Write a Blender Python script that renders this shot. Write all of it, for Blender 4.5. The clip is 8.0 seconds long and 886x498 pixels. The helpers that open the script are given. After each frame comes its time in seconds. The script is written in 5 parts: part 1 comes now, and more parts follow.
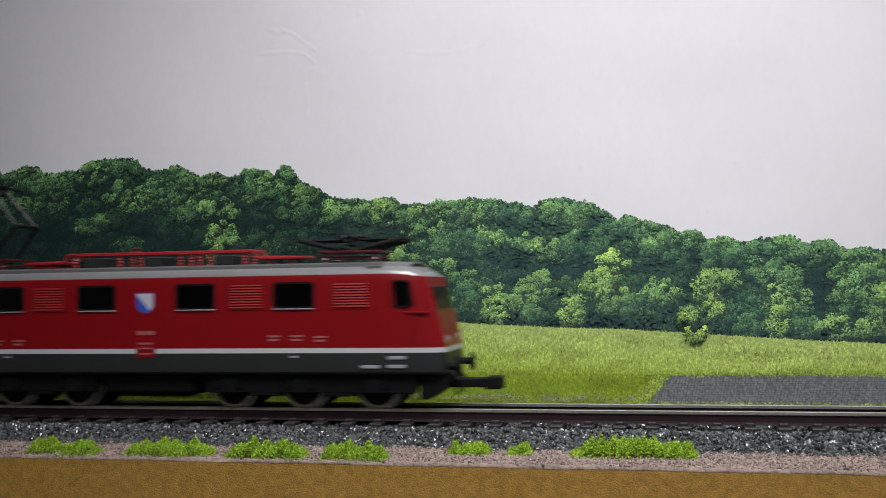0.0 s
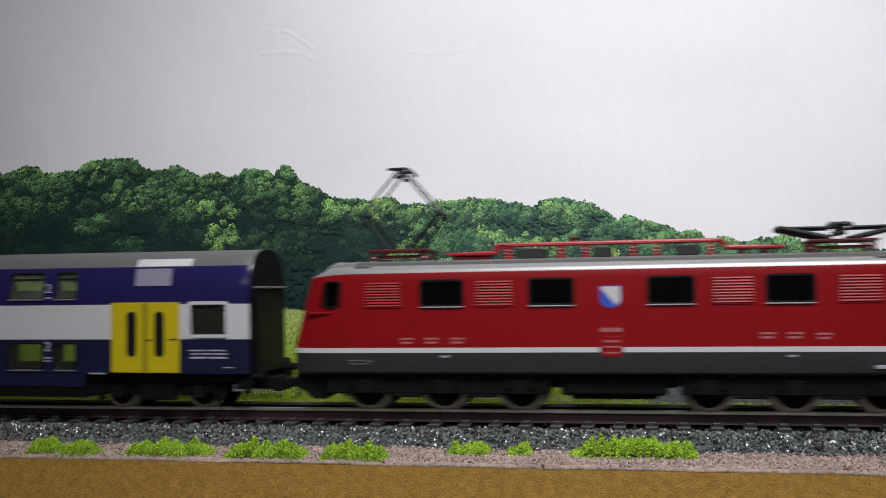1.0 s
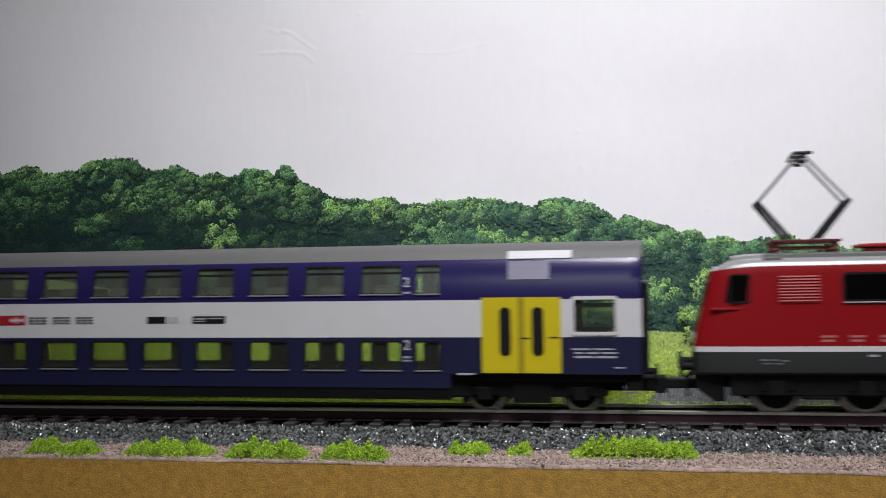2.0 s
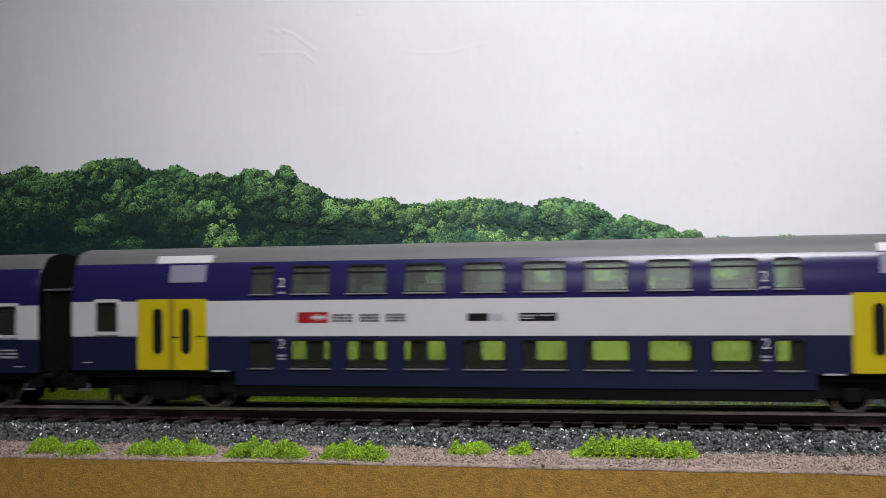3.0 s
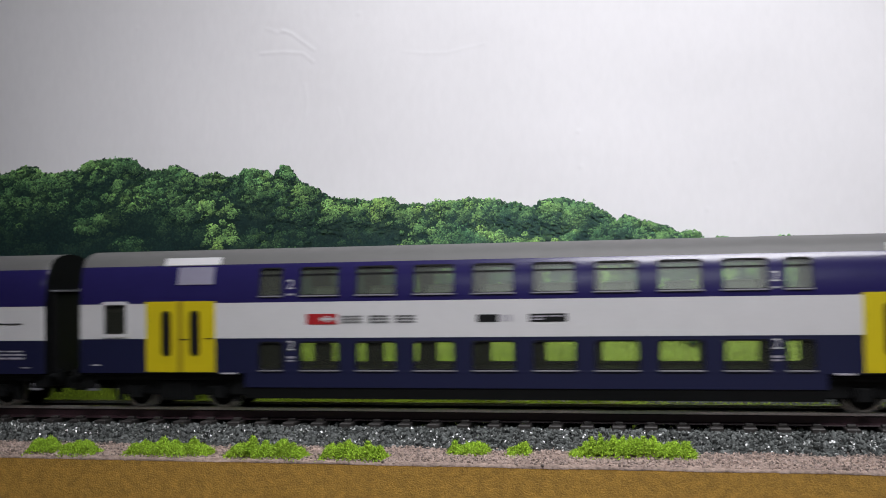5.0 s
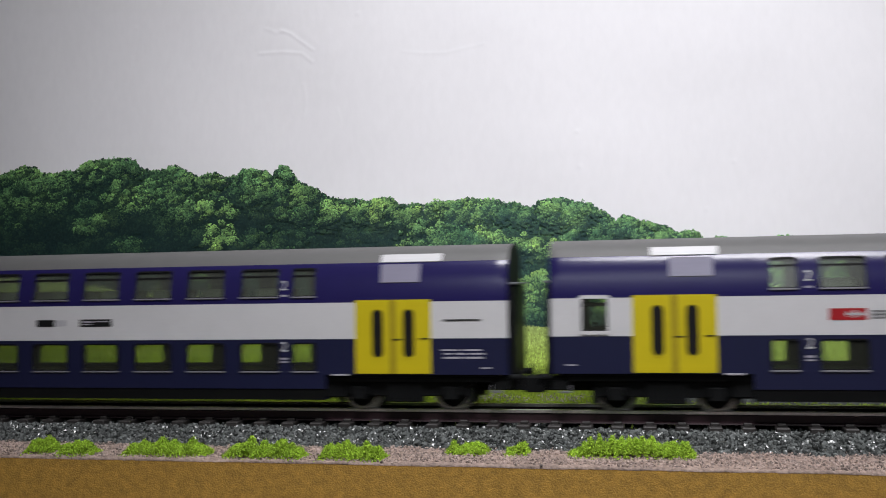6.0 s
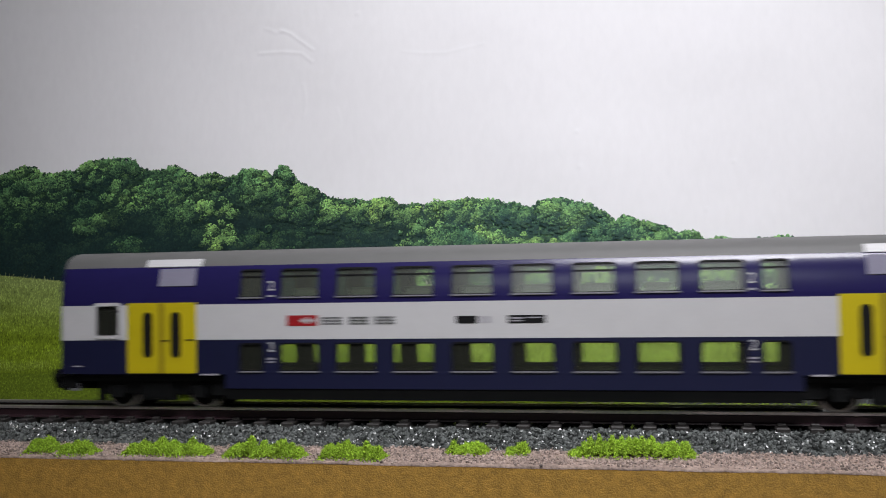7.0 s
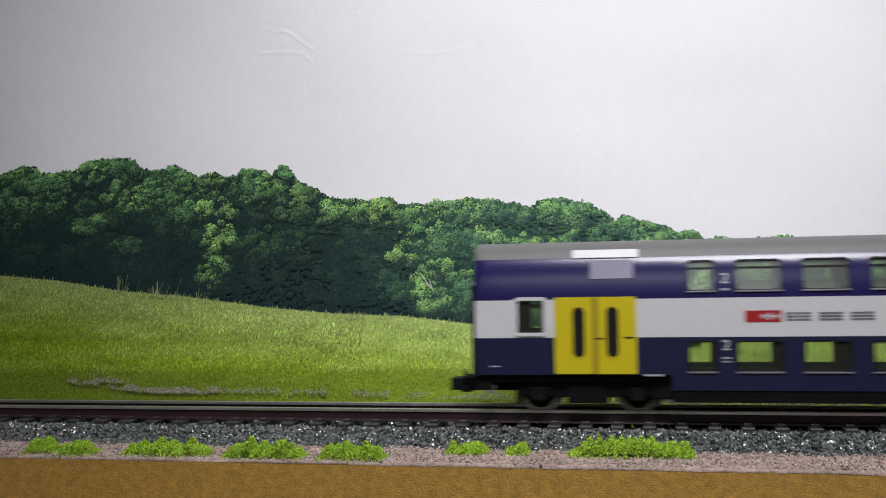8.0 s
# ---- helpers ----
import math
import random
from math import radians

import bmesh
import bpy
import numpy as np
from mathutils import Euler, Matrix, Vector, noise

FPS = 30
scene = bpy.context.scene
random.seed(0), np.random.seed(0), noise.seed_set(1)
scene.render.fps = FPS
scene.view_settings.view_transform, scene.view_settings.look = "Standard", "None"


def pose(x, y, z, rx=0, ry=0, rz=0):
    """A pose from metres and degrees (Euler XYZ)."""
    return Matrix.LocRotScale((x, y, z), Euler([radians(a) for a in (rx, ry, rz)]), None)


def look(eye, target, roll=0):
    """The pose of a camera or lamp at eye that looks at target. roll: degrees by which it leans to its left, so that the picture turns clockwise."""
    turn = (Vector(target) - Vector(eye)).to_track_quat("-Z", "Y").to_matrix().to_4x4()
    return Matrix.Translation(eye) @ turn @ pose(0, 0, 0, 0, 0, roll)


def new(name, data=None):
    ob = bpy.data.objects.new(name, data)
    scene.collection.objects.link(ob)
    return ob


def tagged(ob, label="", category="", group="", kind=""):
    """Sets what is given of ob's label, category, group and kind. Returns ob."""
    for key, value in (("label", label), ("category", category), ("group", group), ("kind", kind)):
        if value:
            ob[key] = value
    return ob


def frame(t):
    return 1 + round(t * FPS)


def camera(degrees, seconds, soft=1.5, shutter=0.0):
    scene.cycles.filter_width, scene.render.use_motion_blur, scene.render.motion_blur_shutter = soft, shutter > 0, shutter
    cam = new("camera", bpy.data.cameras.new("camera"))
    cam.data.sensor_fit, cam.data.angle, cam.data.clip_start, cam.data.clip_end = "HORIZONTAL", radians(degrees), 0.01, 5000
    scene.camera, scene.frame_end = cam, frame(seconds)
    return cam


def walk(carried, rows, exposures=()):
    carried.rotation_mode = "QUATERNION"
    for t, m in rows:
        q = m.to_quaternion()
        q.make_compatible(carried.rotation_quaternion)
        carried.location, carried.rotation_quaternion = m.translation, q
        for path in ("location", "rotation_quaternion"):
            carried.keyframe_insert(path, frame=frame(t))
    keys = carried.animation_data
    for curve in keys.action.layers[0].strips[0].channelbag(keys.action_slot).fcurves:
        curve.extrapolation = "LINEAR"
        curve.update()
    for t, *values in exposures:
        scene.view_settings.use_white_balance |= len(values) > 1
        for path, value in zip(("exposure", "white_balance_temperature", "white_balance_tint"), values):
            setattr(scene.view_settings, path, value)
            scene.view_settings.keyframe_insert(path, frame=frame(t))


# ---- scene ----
cam = camera(46.54, 8.0, soft=1.0, shutter=0.5)
MM = 0.001


def mm(x, y, z, rx=0, ry=0, rz=0):
    """A pose from millimetres and degrees."""
    return pose(x * MM, y * MM, z * MM, rx, ry, rz)


# The camera stands still, low beside the model railway, turned a little down the line; its stand settles by a hair after five seconds.
EYE, PITCH = (0.0, -0.1289, 0.0150), 2.148


def view(yaw):
    a, p = radians(yaw), radians(PITCH)
    aim = (EYE[0] - math.sin(a) * math.cos(p), EYE[1] + math.cos(a) * math.cos(p), EYE[2] + math.sin(p))
    return look(EYE, aim, -0.915)


walk(cam, [(0.0, view(11.95)), (2.5, view(11.94)), (4.7, view(11.925)), (5.8, view(11.855)), (7.2, view(11.84)), (8.0, view(11.825))], [(0.0, -0.98), (0.5, -0.86), (1.0, -0.83), (8.0, -0.83)])

# ---- light ----
world = bpy.data.worlds.new("room_air")
scene.world = world
world.use_nodes = True
world.node_tree.nodes["Background"].inputs[0].default_value = (0.8, 0.85, 1.0, 1)
world.node_tree.nodes["Background"].inputs[1].default_value = 0.0
scene.view_settings.exposure = -0.83


def area_lamp(name, eye, target, size, power, colour, spread=180, high=None):
    data = bpy.data.lights.new(name, "AREA")
    data.shape, data.size, data.energy, data.color, data.spread = "RECTANGLE", size, power, colour, radians(spread)
    data.size_y = high or size
    ob = new(name, data)
    ob.matrix_world = look(eye, target)
    return ob


# the work lamp over the layout
area_lamp("work_light", (0.025, -0.14, 0.245), (-0.008, 0.02, 0.021), 0.11, 0.224, (0.97, 0.965, 1.0), 54)
# daylight in the small window behind the camera
area_lamp("window_light", (-0.026, -1.295, 0.50), (-0.026, 0.0, 0.50), 0.47, 2.2, (0.92, 0.96, 1.0), 180, 0.22)


# ---- materials ----
def material(name, colour, rough=0.5, metal=0.0, vary=0.15, scale=400.0, fine=3000.0, bump=0.0, spec=0.5, island=0.0, pieces=0.0, stretch=(1, 1, 1)):
    """A surface with variation at two scales, a fine relief and, where wanted, a shade for each island or object."""
    m = bpy.data.materials.new(name)
    m.use_nodes = True
    n, l = m.node_tree.nodes, m.node_tree.links
    b = n["Principled BSDF"]
    b.inputs["Roughness"].default_value, b.inputs["Metallic"].default_value = rough, metal
    b.inputs["Specular IOR Level"].default_value = spec
    co = n.new("ShaderNodeTexCoord")
    big, small = n.new("ShaderNodeTexNoise"), n.new("ShaderNodeTexNoise")
    fit = n.new("ShaderNodeVectorMath")
    fit.operation = "MULTIPLY"
    fit.inputs[1].default_value = stretch
    l.new(co.outputs["Object"], fit.inputs[0])
    for t, s in ((big, scale), (small, fine)):
        t.inputs["Scale"].default_value, t.inputs["Detail"].default_value = s, 4
        l.new(fit.outputs[0], t.inputs["Vector"])
    add = n.new("ShaderNodeMath")
    add.operation = "ADD"
    l.new(big.outputs["Fac"], add.inputs[0]), l.new(small.outputs["Fac"], add.inputs[1])
    last = add.outputs[0]
    top = 1.4
    if island or pieces:
        extra = n.new("ShaderNodeNewGeometry") if island else n.new("ShaderNodeObjectInfo")
        mul = n.new("ShaderNodeMath")
        mul.operation = "MULTIPLY_ADD"
        mul.inputs[1].default_value = island or pieces
        l.new(extra.outputs["Random Per Island" if island else "Random"], mul.inputs[0])
        l.new(last, mul.inputs[2])
        last = mul.outputs[0]
        top += island or pieces
    ramp = n.new("ShaderNodeMapRange")
    ramp.inputs[1].default_value, ramp.inputs[2].default_value = 0.6, top
    ramp.inputs[3].default_value, ramp.inputs[4].default_value = 1 - vary, 1 + vary
    l.new(last, ramp.inputs[0])
    hue = n.new("ShaderNodeVectorMath")
    hue.operation = "SCALE"
    hue.inputs[0].default_value = colour[:3]
    l.new(ramp.outputs[0], hue.inputs["Scale"])
    l.new(hue.outputs[0], b.inputs["Base Color"])
    if bump:
        bp = n.new("ShaderNodeBump")
        bp.inputs["Strength"].default_value, bp.inputs["Distance"].default_value = bump, 0.0003
        l.new(small.outputs["Fac"], bp.inputs["Height"])
        l.new(bp.outputs[0], b.inputs["Normal"])
    return m


def glass_material(name, tint, haze=0.0):
    m = bpy.data.materials.new(name)
    m.use_nodes = True
    n, l = m.node_tree.nodes, m.node_tree.links
    clear, shine, mix, fres = (n.new("ShaderNodeBsdfTransparent"), n.new("ShaderNodeBsdfGlossy"), n.new("ShaderNodeMixShader"), n.new("ShaderNodeFresnel"))
    clear.inputs[0].default_value = (*tint, 1)
    shine.inputs["Roughness"].default_value = 0.22
    fres.inputs[0].default_value = 1.58
    l.new(fres.outputs[0], mix.inputs[0]), l.new(clear.outputs[0], mix.inputs[1]), l.new(shine.outputs[0], mix.inputs[2])
    dull, veil = n.new("ShaderNodeBsdfDiffuse"), n.new("ShaderNodeMixShader")
    dull.inputs[0].default_value, veil.inputs[0].default_value = (0.62, 0.66, 0.56, 1), haze
    l.new(mix.outputs[0], veil.inputs[1]), l.new(dull.outputs[0], veil.inputs[2])
    l.new(veil.outputs[0], n["Material Output"].inputs[0])
    return m


RED = material("red_lacquer", (0.215, 0.004, 0.007), 0.32, vary=0.06, spec=0.4)
GREY = material("slate_grey_plastic", (0.017, 0.019, 0.019), 0.5, vary=0.12)
SILVER = material("silver_roof_paint", (0.26, 0.26, 0.26), 0.36, 0.3, vary=0.08)
ROOFGREY = material("matt_roof_grey", (0.100, 0.099, 0.098), 0.58, vary=0.08)
WHITE = material("white_print", (0.52, 0.515, 0.53), 0.45, vary=0.04)
LIGHTGREY = material("pale_grey_print", (0.32, 0.31, 0.35), 0.4, vary=0.05)
BLUE = material("dark_blue_lacquer", (0.015, 0.012, 0.070), 0.22, vary=0.08, spec=0.36)
NAVY = material("navy_lacquer", (0.006, 0.0075, 0.034), 0.4, vary=0.08)
YELLOW = material("yellow_door_lacquer", (0.50, 0.405, 0.006), 0.4, vary=0.04)
BLACK = material("black_plastic", (0.006, 0.006, 0.007), 0.55, vary=0.2, spec=0.2)
DARK = material("dark_chassis_plastic", (0.005, 0.0055, 0.006), 0.6, vary=0.25, spec=0.12)
STEEL = material("wheel_steel", (0.30, 0.30, 0.29), 0.36, 0.6, vary=0.2)
RAILTOP = material("rail_steel", (0.66, 0.63, 0.62), 0.36, 0.95, vary=0.2)
RAILSIDE = material("browned_rail_side", (0.022, 0.010, 0.013), 0.5, 0.0, vary=0.3, spec=0.3)
SLEEPER = material("brown_sleeper_plastic", (0.024, 0.021, 0.020), 0.55, vary=0.3, bump=0.2, pieces=0.4)
BALLAST = material("grey_ballast", (0.086, 0.092, 0.090), 0.19, vary=0.95, fine=2500, island=2.2, spec=0.6)
PINK = material("pinkish_gravel", (0.33, 0.245, 0.205), 0.75, vary=0.6, scale=600, fine=2500, bump=0.6)
GRAIN = material("pinkish_grains", (0.31, 0.24, 0.21), 0.6, vary=0.9, island=1.6)
TURF = material("bright_turf_flock", (0.27, 0.425, 0.036), 0.85, vary=0.75, spec=0.2, island=1.2)
BOARD = material("brown_fibre_board", (0.385, 0.215, 0.036), 0.75, vary=0.42, scale=1200, fine=6500, bump=0.35, stretch=(0.8, 1, 1))
PANTORED = material("red_roof_line_paint", (0.30, 0.010, 0.014), 0.4, vary=0.1)
MAROON = material("maroon_insulator_paint", (0.10, 0.012, 0.015), 0.4, vary=0.1)
GLASS = glass_material("clear_window_plastic", (0.93, 0.95, 0.86), 0.014)
HAZEGLASS = glass_material("hazy_window_plastic", (0.90, 0.92, 0.88), 0.036)
SILL = material("dull_sill_metal", (0.15, 0.15, 0.17), 0.35, vary=0.08)
DARKGLASS = glass_material("smoked_window_plastic", (0.10, 0.10, 0.10))
PAPER = material("sky_print_paper", (0.82, 0.805, 0.83), 0.6, vary=0.025, scale=45, fine=700, bump=0.05, stretch=(1.5, 1, 0.7))
SAGE = material("pale_sage_seat_plastic", (0.42, 0.50, 0.38), 0.5, vary=0.1)
# Door yellow darkened: the shade of the gap between the leaves, as colour.
OCHRE = material("shaded_yellow_lacquer", (0.26, 0.20, 0.006), 0.5, vary=0.08)
VENT = material("lilac_vent_plastic", (0.23, 0.22, 0.29), 0.2, vary=0.06, spec=0.8)
WALLPAINT = material("white_wall_paint", (0.7, 0.69, 0.67), 0.8, vary=0.04, scale=3, fine=60)
FLOORWOOD = material("brown_floor_wood", (0.25, 0.16, 0.09), 0.5, vary=0.2, scale=3, fine=40)


# ---- mesh tools (all sizes in millimetres) ----
def mesh_object(name, verts, faces, mats, slots=None, smooth=False):
    me = bpy.data.meshes.new(name)
    me.from_pydata([tuple(c * MM for c in v) for v in verts], [], faces)
    for m in (mats if isinstance(mats, (list, tuple)) else [mats]):
        me.materials.append(m)
    if slots is not None:
        me.polygons.foreach_set("material_index", slots)
    if smooth:
        me.polygons.foreach_set("use_smooth", [True] * len(me.polygons))
    me.update()
    return new(name, me)


def under(ob, parent, m=None, label=""):
    ob.parent = parent
    if m is not None:
        ob.matrix_basis = m
    return tagged(ob, label)


def box_data(boxes, bevel=0.0):
    """Verts and faces of bevelled boxes, each (x0, x1, y0, y1, z0, z1)."""
    bm = bmesh.new()
    for x0, x1, y0, y1, z0, z1 in boxes:
        made = bmesh.ops.create_cube(bm, size=1)["verts"]
        for v in made:
            v.co = Vector(((x0 + x1) / 2 + v.co.x * (x1 - x0), (y0 + y1) / 2 + v.co.y * (y1 - y0), (z0 + z1) / 2 + v.co.z * (z1 - z0)))
    if bevel:
        bmesh.ops.bevel(bm, geom=bm.edges[:], offset=bevel, segments=1, affect="EDGES")
    bm.verts.index_update()
    out = [tuple(v.co) for v in bm.verts], [[v.index for v in f.verts] for f in bm.faces]
    bm.free()
    return out


def boxes(name, blocks, mat, parent=None, bevel=0.0, label="", m=None):
    v, f = box_data(blocks, bevel)
    ob = mesh_object(name, v, f, mat)
    return under(ob, parent, m, label) if parent else ob


def lathe_data(profile, steps, axis="y"):
    """A turned form from (radius, height) pairs about an axis."""
    v, f = [], []
    for r, h in profile:
        for k in range(steps):
            a = 2 * math.pi * k / steps
            c, s = r * math.cos(a), r * math.sin(a)
            v.append({"y": (c, h, s), "z": (c, s, h), "x": (h, c, s)}[axis])
    for i in range(len(profile) - 1):
        for k in range(steps):
            a, b = i * steps + k, i * steps + (k + 1) % steps
            f.append([a, b, b + steps, a + steps])
    f.append(list(range(steps))[::-1])
    f.append([(len(profile) - 1) * steps + k for k in range(steps)])
    return v, f


def bars_data(segments, r, sides=6):
    """Round bars between pairs of points."""
    v, f = [], []
    for a, b in segments:
        a, b = Vector(a), Vector(b)
        q = (b - a).to_track_quat("Z", "Y")
        base = len(v)
        for end in (a, b):
            for k in range(sides):
                t = 2 * math.pi * k / sides
                v.append(tuple(end + q @ Vector((r * math.cos(t), r * math.sin(t), 0))))
        for k in range(sides):
            j = (k + 1) % sides
            f.append([base + k, base + j, base + sides + j, base + sides + k])
        f.append([base + k for k in range(sides)][::-1])
        f.append([base + sides + k for k in range(sides)])
    return v, f


def extrude_x(profile, x0, x1):
    """A closed (y, z) outline drawn out along the line."""
    n = len(profile)
    v = [(x, y, z) for x in (x0, x1) for y, z in profile]
    f = [[i, (i + 1) % n, n + (i + 1) % n, n + i] for i in range(n)] + [list(range(n))[::-1], list(range(n, 2 * n))]
    return v, f


def empty(name, label, category, group=""):
    return tagged(new(name), label, category, group)


# ---- the setting ----
GROUND, EDGE = -4.0, -19.9


def room():
    for name, b in (("floor", (-1100, 1100, -1300, 700, -800, -780)), ("ceiling", (-1100, 1100, -1300, 700, 1500, 1520)), ("wall_north", (-1100, 1100, 700, 720, -780, 1500)),
                    ("wall_south", (-1100, 1100, -1360, -1300, -780, 390)), ("wall_south_top", (-1100, 1100, -1360, -1300, 610, 1500)), ("wall_south_a", (-1100, -262, -1360, -1300, 390, 610)), ("wall_south_b", (210, 1100, -1360, -1300, 390, 610)),
                    ("wall_east", (1100, 1120, -1300, 700, -780, 1500)), ("wall_west", (-1120, -1100, -1300, 700, -780, 1500))):
        tagged(boxes(name, [b], FLOORWOOD if name == "floor" else WALLPAINT), "plain painted room surface around the layout", "wall", kind="structure")
    win = tagged(mesh_object("window_1", *box_data([(-262, 210, -1352, -1342, 390, 610)], 1), WALLPAINT), "white framed room window behind the camera", "window", kind="structure")
    boxes("window_frame", [(-262, 210, -1342, -1325, 390, 402), (-262, 210, -1342, -1325, 598, 610), (-262, -250, -1342, -1325, 402, 598), (198, 210, -1342, -1325, 402, 598)], WALLPAINT, win, 1)
    table = empty("table", "plain wooden table under the model layout", "table")
    boxes("tabletop", [(-620, 520, -170, 430, -100, -80)], FLOORWOOD, table, 2)
    for x, y in ((-600, -150), (-600, 350), (440, -150), (440, 350)):
        boxes("leg", [(x, x + 60, y, y + 60, -780, -100)], FLOORWOOD, table, 2)


room()
tagged(boxes("layout_base", [(-330, 230, EDGE, 60, -80, GROUND)], BOARD, bevel=0.12), "brown fibre board base of the model layout", "layout base", kind="structure")


def hump(x, y, seed):
    return noise.noise(Vector((x * 0.9, y * 0.9, seed))) * 0.10 + noise.noise(Vector((x * 0.15, y * 0.3, seed + 4))) * 0.14


def ground_sheet():
    xs = np.concatenate([np.linspace(-330, -135, 30), np.linspace(-134, 40, 350), np.linspace(41, 230, 30)])
    ys = np.concatenate([np.linspace(EDGE - 0.05, -7, 34), np.linspace(-5, 30, 8)])
    v = [(x, y + (hump(x, 3, 9) * 0.8 if j == 0 else 0), GROUND + 0.16 + hump(x, y, 2)) for x in xs for j, y in enumerate(ys)]
    n = len(ys)
    f = [[i * n + j, (i + 1) * n + j, (i + 1) * n + j + 1, i * n + j + 1] for i in range(len(xs) - 1) for j in range(n - 1)]
    lip = len(v)
    v += [(x, EDGE - 0.03, GROUND - 0.22 + hump(x, 1, 7) * 0.7) for x in xs]
    f += [[lip + i, lip + i + 1, (i + 1) * n, i * n] for i in range(len(xs) - 1)]
    tagged(mesh_object("ground", v, f, PINK, smooth=True), "pinkish sand ground beside the model track", "ground", kind="structure")


ground_sheet()

ICO_V = [(0, 0, 1)] + [(math.cos(a) * 0.894, math.sin(a) * 0.894, 0.447) for a in np.arange(5) * 1.2566] + [(math.cos(a) * 0.894, math.sin(a) * 0.894, -0.447) for a in np.arange(5) * 1.2566 + 0.628] + [(0, 0, -1)]
ICO_F = [(0, 1 + k, 1 + (k + 1) % 5) for k in range(5)] + [(1 + k, 6 + k, 1 + (k + 1) % 5) for k in range(5)] + [(6 + k, 6 + (k + 1) % 5, 1 + (k + 1) % 5) for k in range(5)] + [(11, 6 + (k + 1) % 5, 6 + k) for k in range(5)]


def stones(name, spots, sizes, mat, seed, flat=0.75):
    """Many small broken stones in one mesh: an uneven, turned and squeezed twenty-sided grain for each spot."""
    rng = np.random.default_rng(seed)
    n = len(spots)
    base = np.array(ICO_V)[None] * (1 + rng.uniform(-0.32, 0.32, (n, 12, 1)))
    base *= rng.uniform(0.6, 1.25, (n, 1, 3)) * np.array([1, 1, flat])
    q = rng.normal(size=(n, 4))
    q /= np.linalg.norm(q, axis=1)[:, None]
    w, x, y, z = q.T
    rot = np.stack([1 - 2 * (y * y + z * z), 2 * (x * y - z * w), 2 * (x * z + y * w), 2 * (x * y + z * w), 1 - 2 * (x * x + z * z), 2 * (y * z - x * w), 2 * (x * z - y * w), 2 * (y * z + x * w), 1 - 2 * (x * x + y * y)], 1).reshape(n, 3, 3)
    pts = np.einsum("nij,nkj->nki", rot, base) * np.asarray(sizes)[:, None, None] + np.asarray(spots)[:, None]
    faces = (np.array(ICO_F)[None] + 12 * np.arange(n)[:, None, None]).reshape(-1, 3)
    me = bpy.data.meshes.new(name)
    me.from_pydata((pts.reshape(-1, 3) * MM).tolist(), [], faces.tolist())
    me.materials.append(mat)
    return new(name, me)


def bed_height(y):
    """The top of the ballast: level under the sleepers, then falling to the ground."""
    a = abs(y)
    return -2.3 if a < 6.6 else max(GROUND, -2.3 - (a - 6.6) * 0.44)


v, f = extrude_x([(-10.2, GROUND - 0.1), (10.2, GROUND - 0.1), (6.4, -2.5), (-6.4, -2.5)], -330, 230)
tagged(mesh_object("ballast_bed", v, f, BALLAST), "grey crushed stone ballast bed under the track", "ballast", kind="structure")


def ballast():
    rng = np.random.default_rng(5)
    x = np.concatenate([rng.uniform(-130, 50, 19000), rng.uniform(-330, 230, 5000)])
    y = np.concatenate([rng.uniform(-10.9, -5.0, 14500), rng.uniform(-5.5, 10, 4500), rng.uniform(-11, 11, 5000)])
    z = np.array([bed_height(b) for b in y]) + rng.uniform(-0.18, 0.16, len(x))
    tagged(stones("ballast_stones", np.stack([x, y, z], 1), rng.uniform(0.20, 0.38, len(x)), BALLAST, 6), "loose grey crushed ballast stones", "ballast", kind="stuff")
    x, y = rng.uniform(-130, 50, 14000), rng.uniform(EDGE, -9.2, 14000)
    z = np.array([GROUND + 0.18 + hump(a, b, 2) for a, b in zip(x, y)]) + rng.uniform(-0.05, 0.08, len(x))
    tagged(stones("sand_grains", np.stack([x, y, z], 1), rng.uniform(0.07, 0.20, len(x)), GRAIN, 7), "fine pinkish sand grains beside the track", "sand", kind="stuff")


ballast()


# ---- track ----
track = empty("track", "model railway track with brown sleepers and steel rails", "track")
for y in (-3.25, 3.25):
    v, f = extrude_x([(y - .6, -1.55), (y + .6, -1.55), (y + .55, -1.38), (y + .14, -1.25), (y + .14, -.5), (y + .32, -.38), (y + .32, -.05), (y + .26, 0), (y - .26, 0), (y - .32, -.05), (y - .32, -.38), (y - .14, -.5), (y - .14, -1.25), (y - .55, -1.38)], -330, 230)
    under(mesh_object("rail", v, f, [RAILSIDE, RAILTOP], [1 if i in (5, 6, 7, 8, 9) else 0 for i in range(len(f))]), track)
SLEEPER_MESH = None
for k in range(150):
    if SLEEPER_MESH is None:
        v, f = box_data([(-0.80, 0.80, -5.85, 5.85, -2.7, -1.6)], 0.12)
        first = mesh_object("sleeper", v, f, SLEEPER)
        SLEEPER_MESH = first.data
        v, f = box_data([(-0.5, 0.5, -4.5, -3.75, -1.62, -1.25), (-0.5, 0.5, 3.75, 4.5, -1.62, -1.25), (-0.5, 0.5, -2.75, -2.1, -1.62, -1.3), (-0.5, 0.5, 2.1, 2.75, -1.62, -1.3)], 0.08)
        clip = mesh_object("rail_clip", v, f, SLEEPER)
        CLIP_MESH = clip.data
    else:
        first, clip = new("sleeper", SLEEPER_MESH), new("rail_clip", CLIP_MESH)
    under(first, track, mm(-330 + 3.72 * k + 1.1, 0, 0))
    under(clip, first)


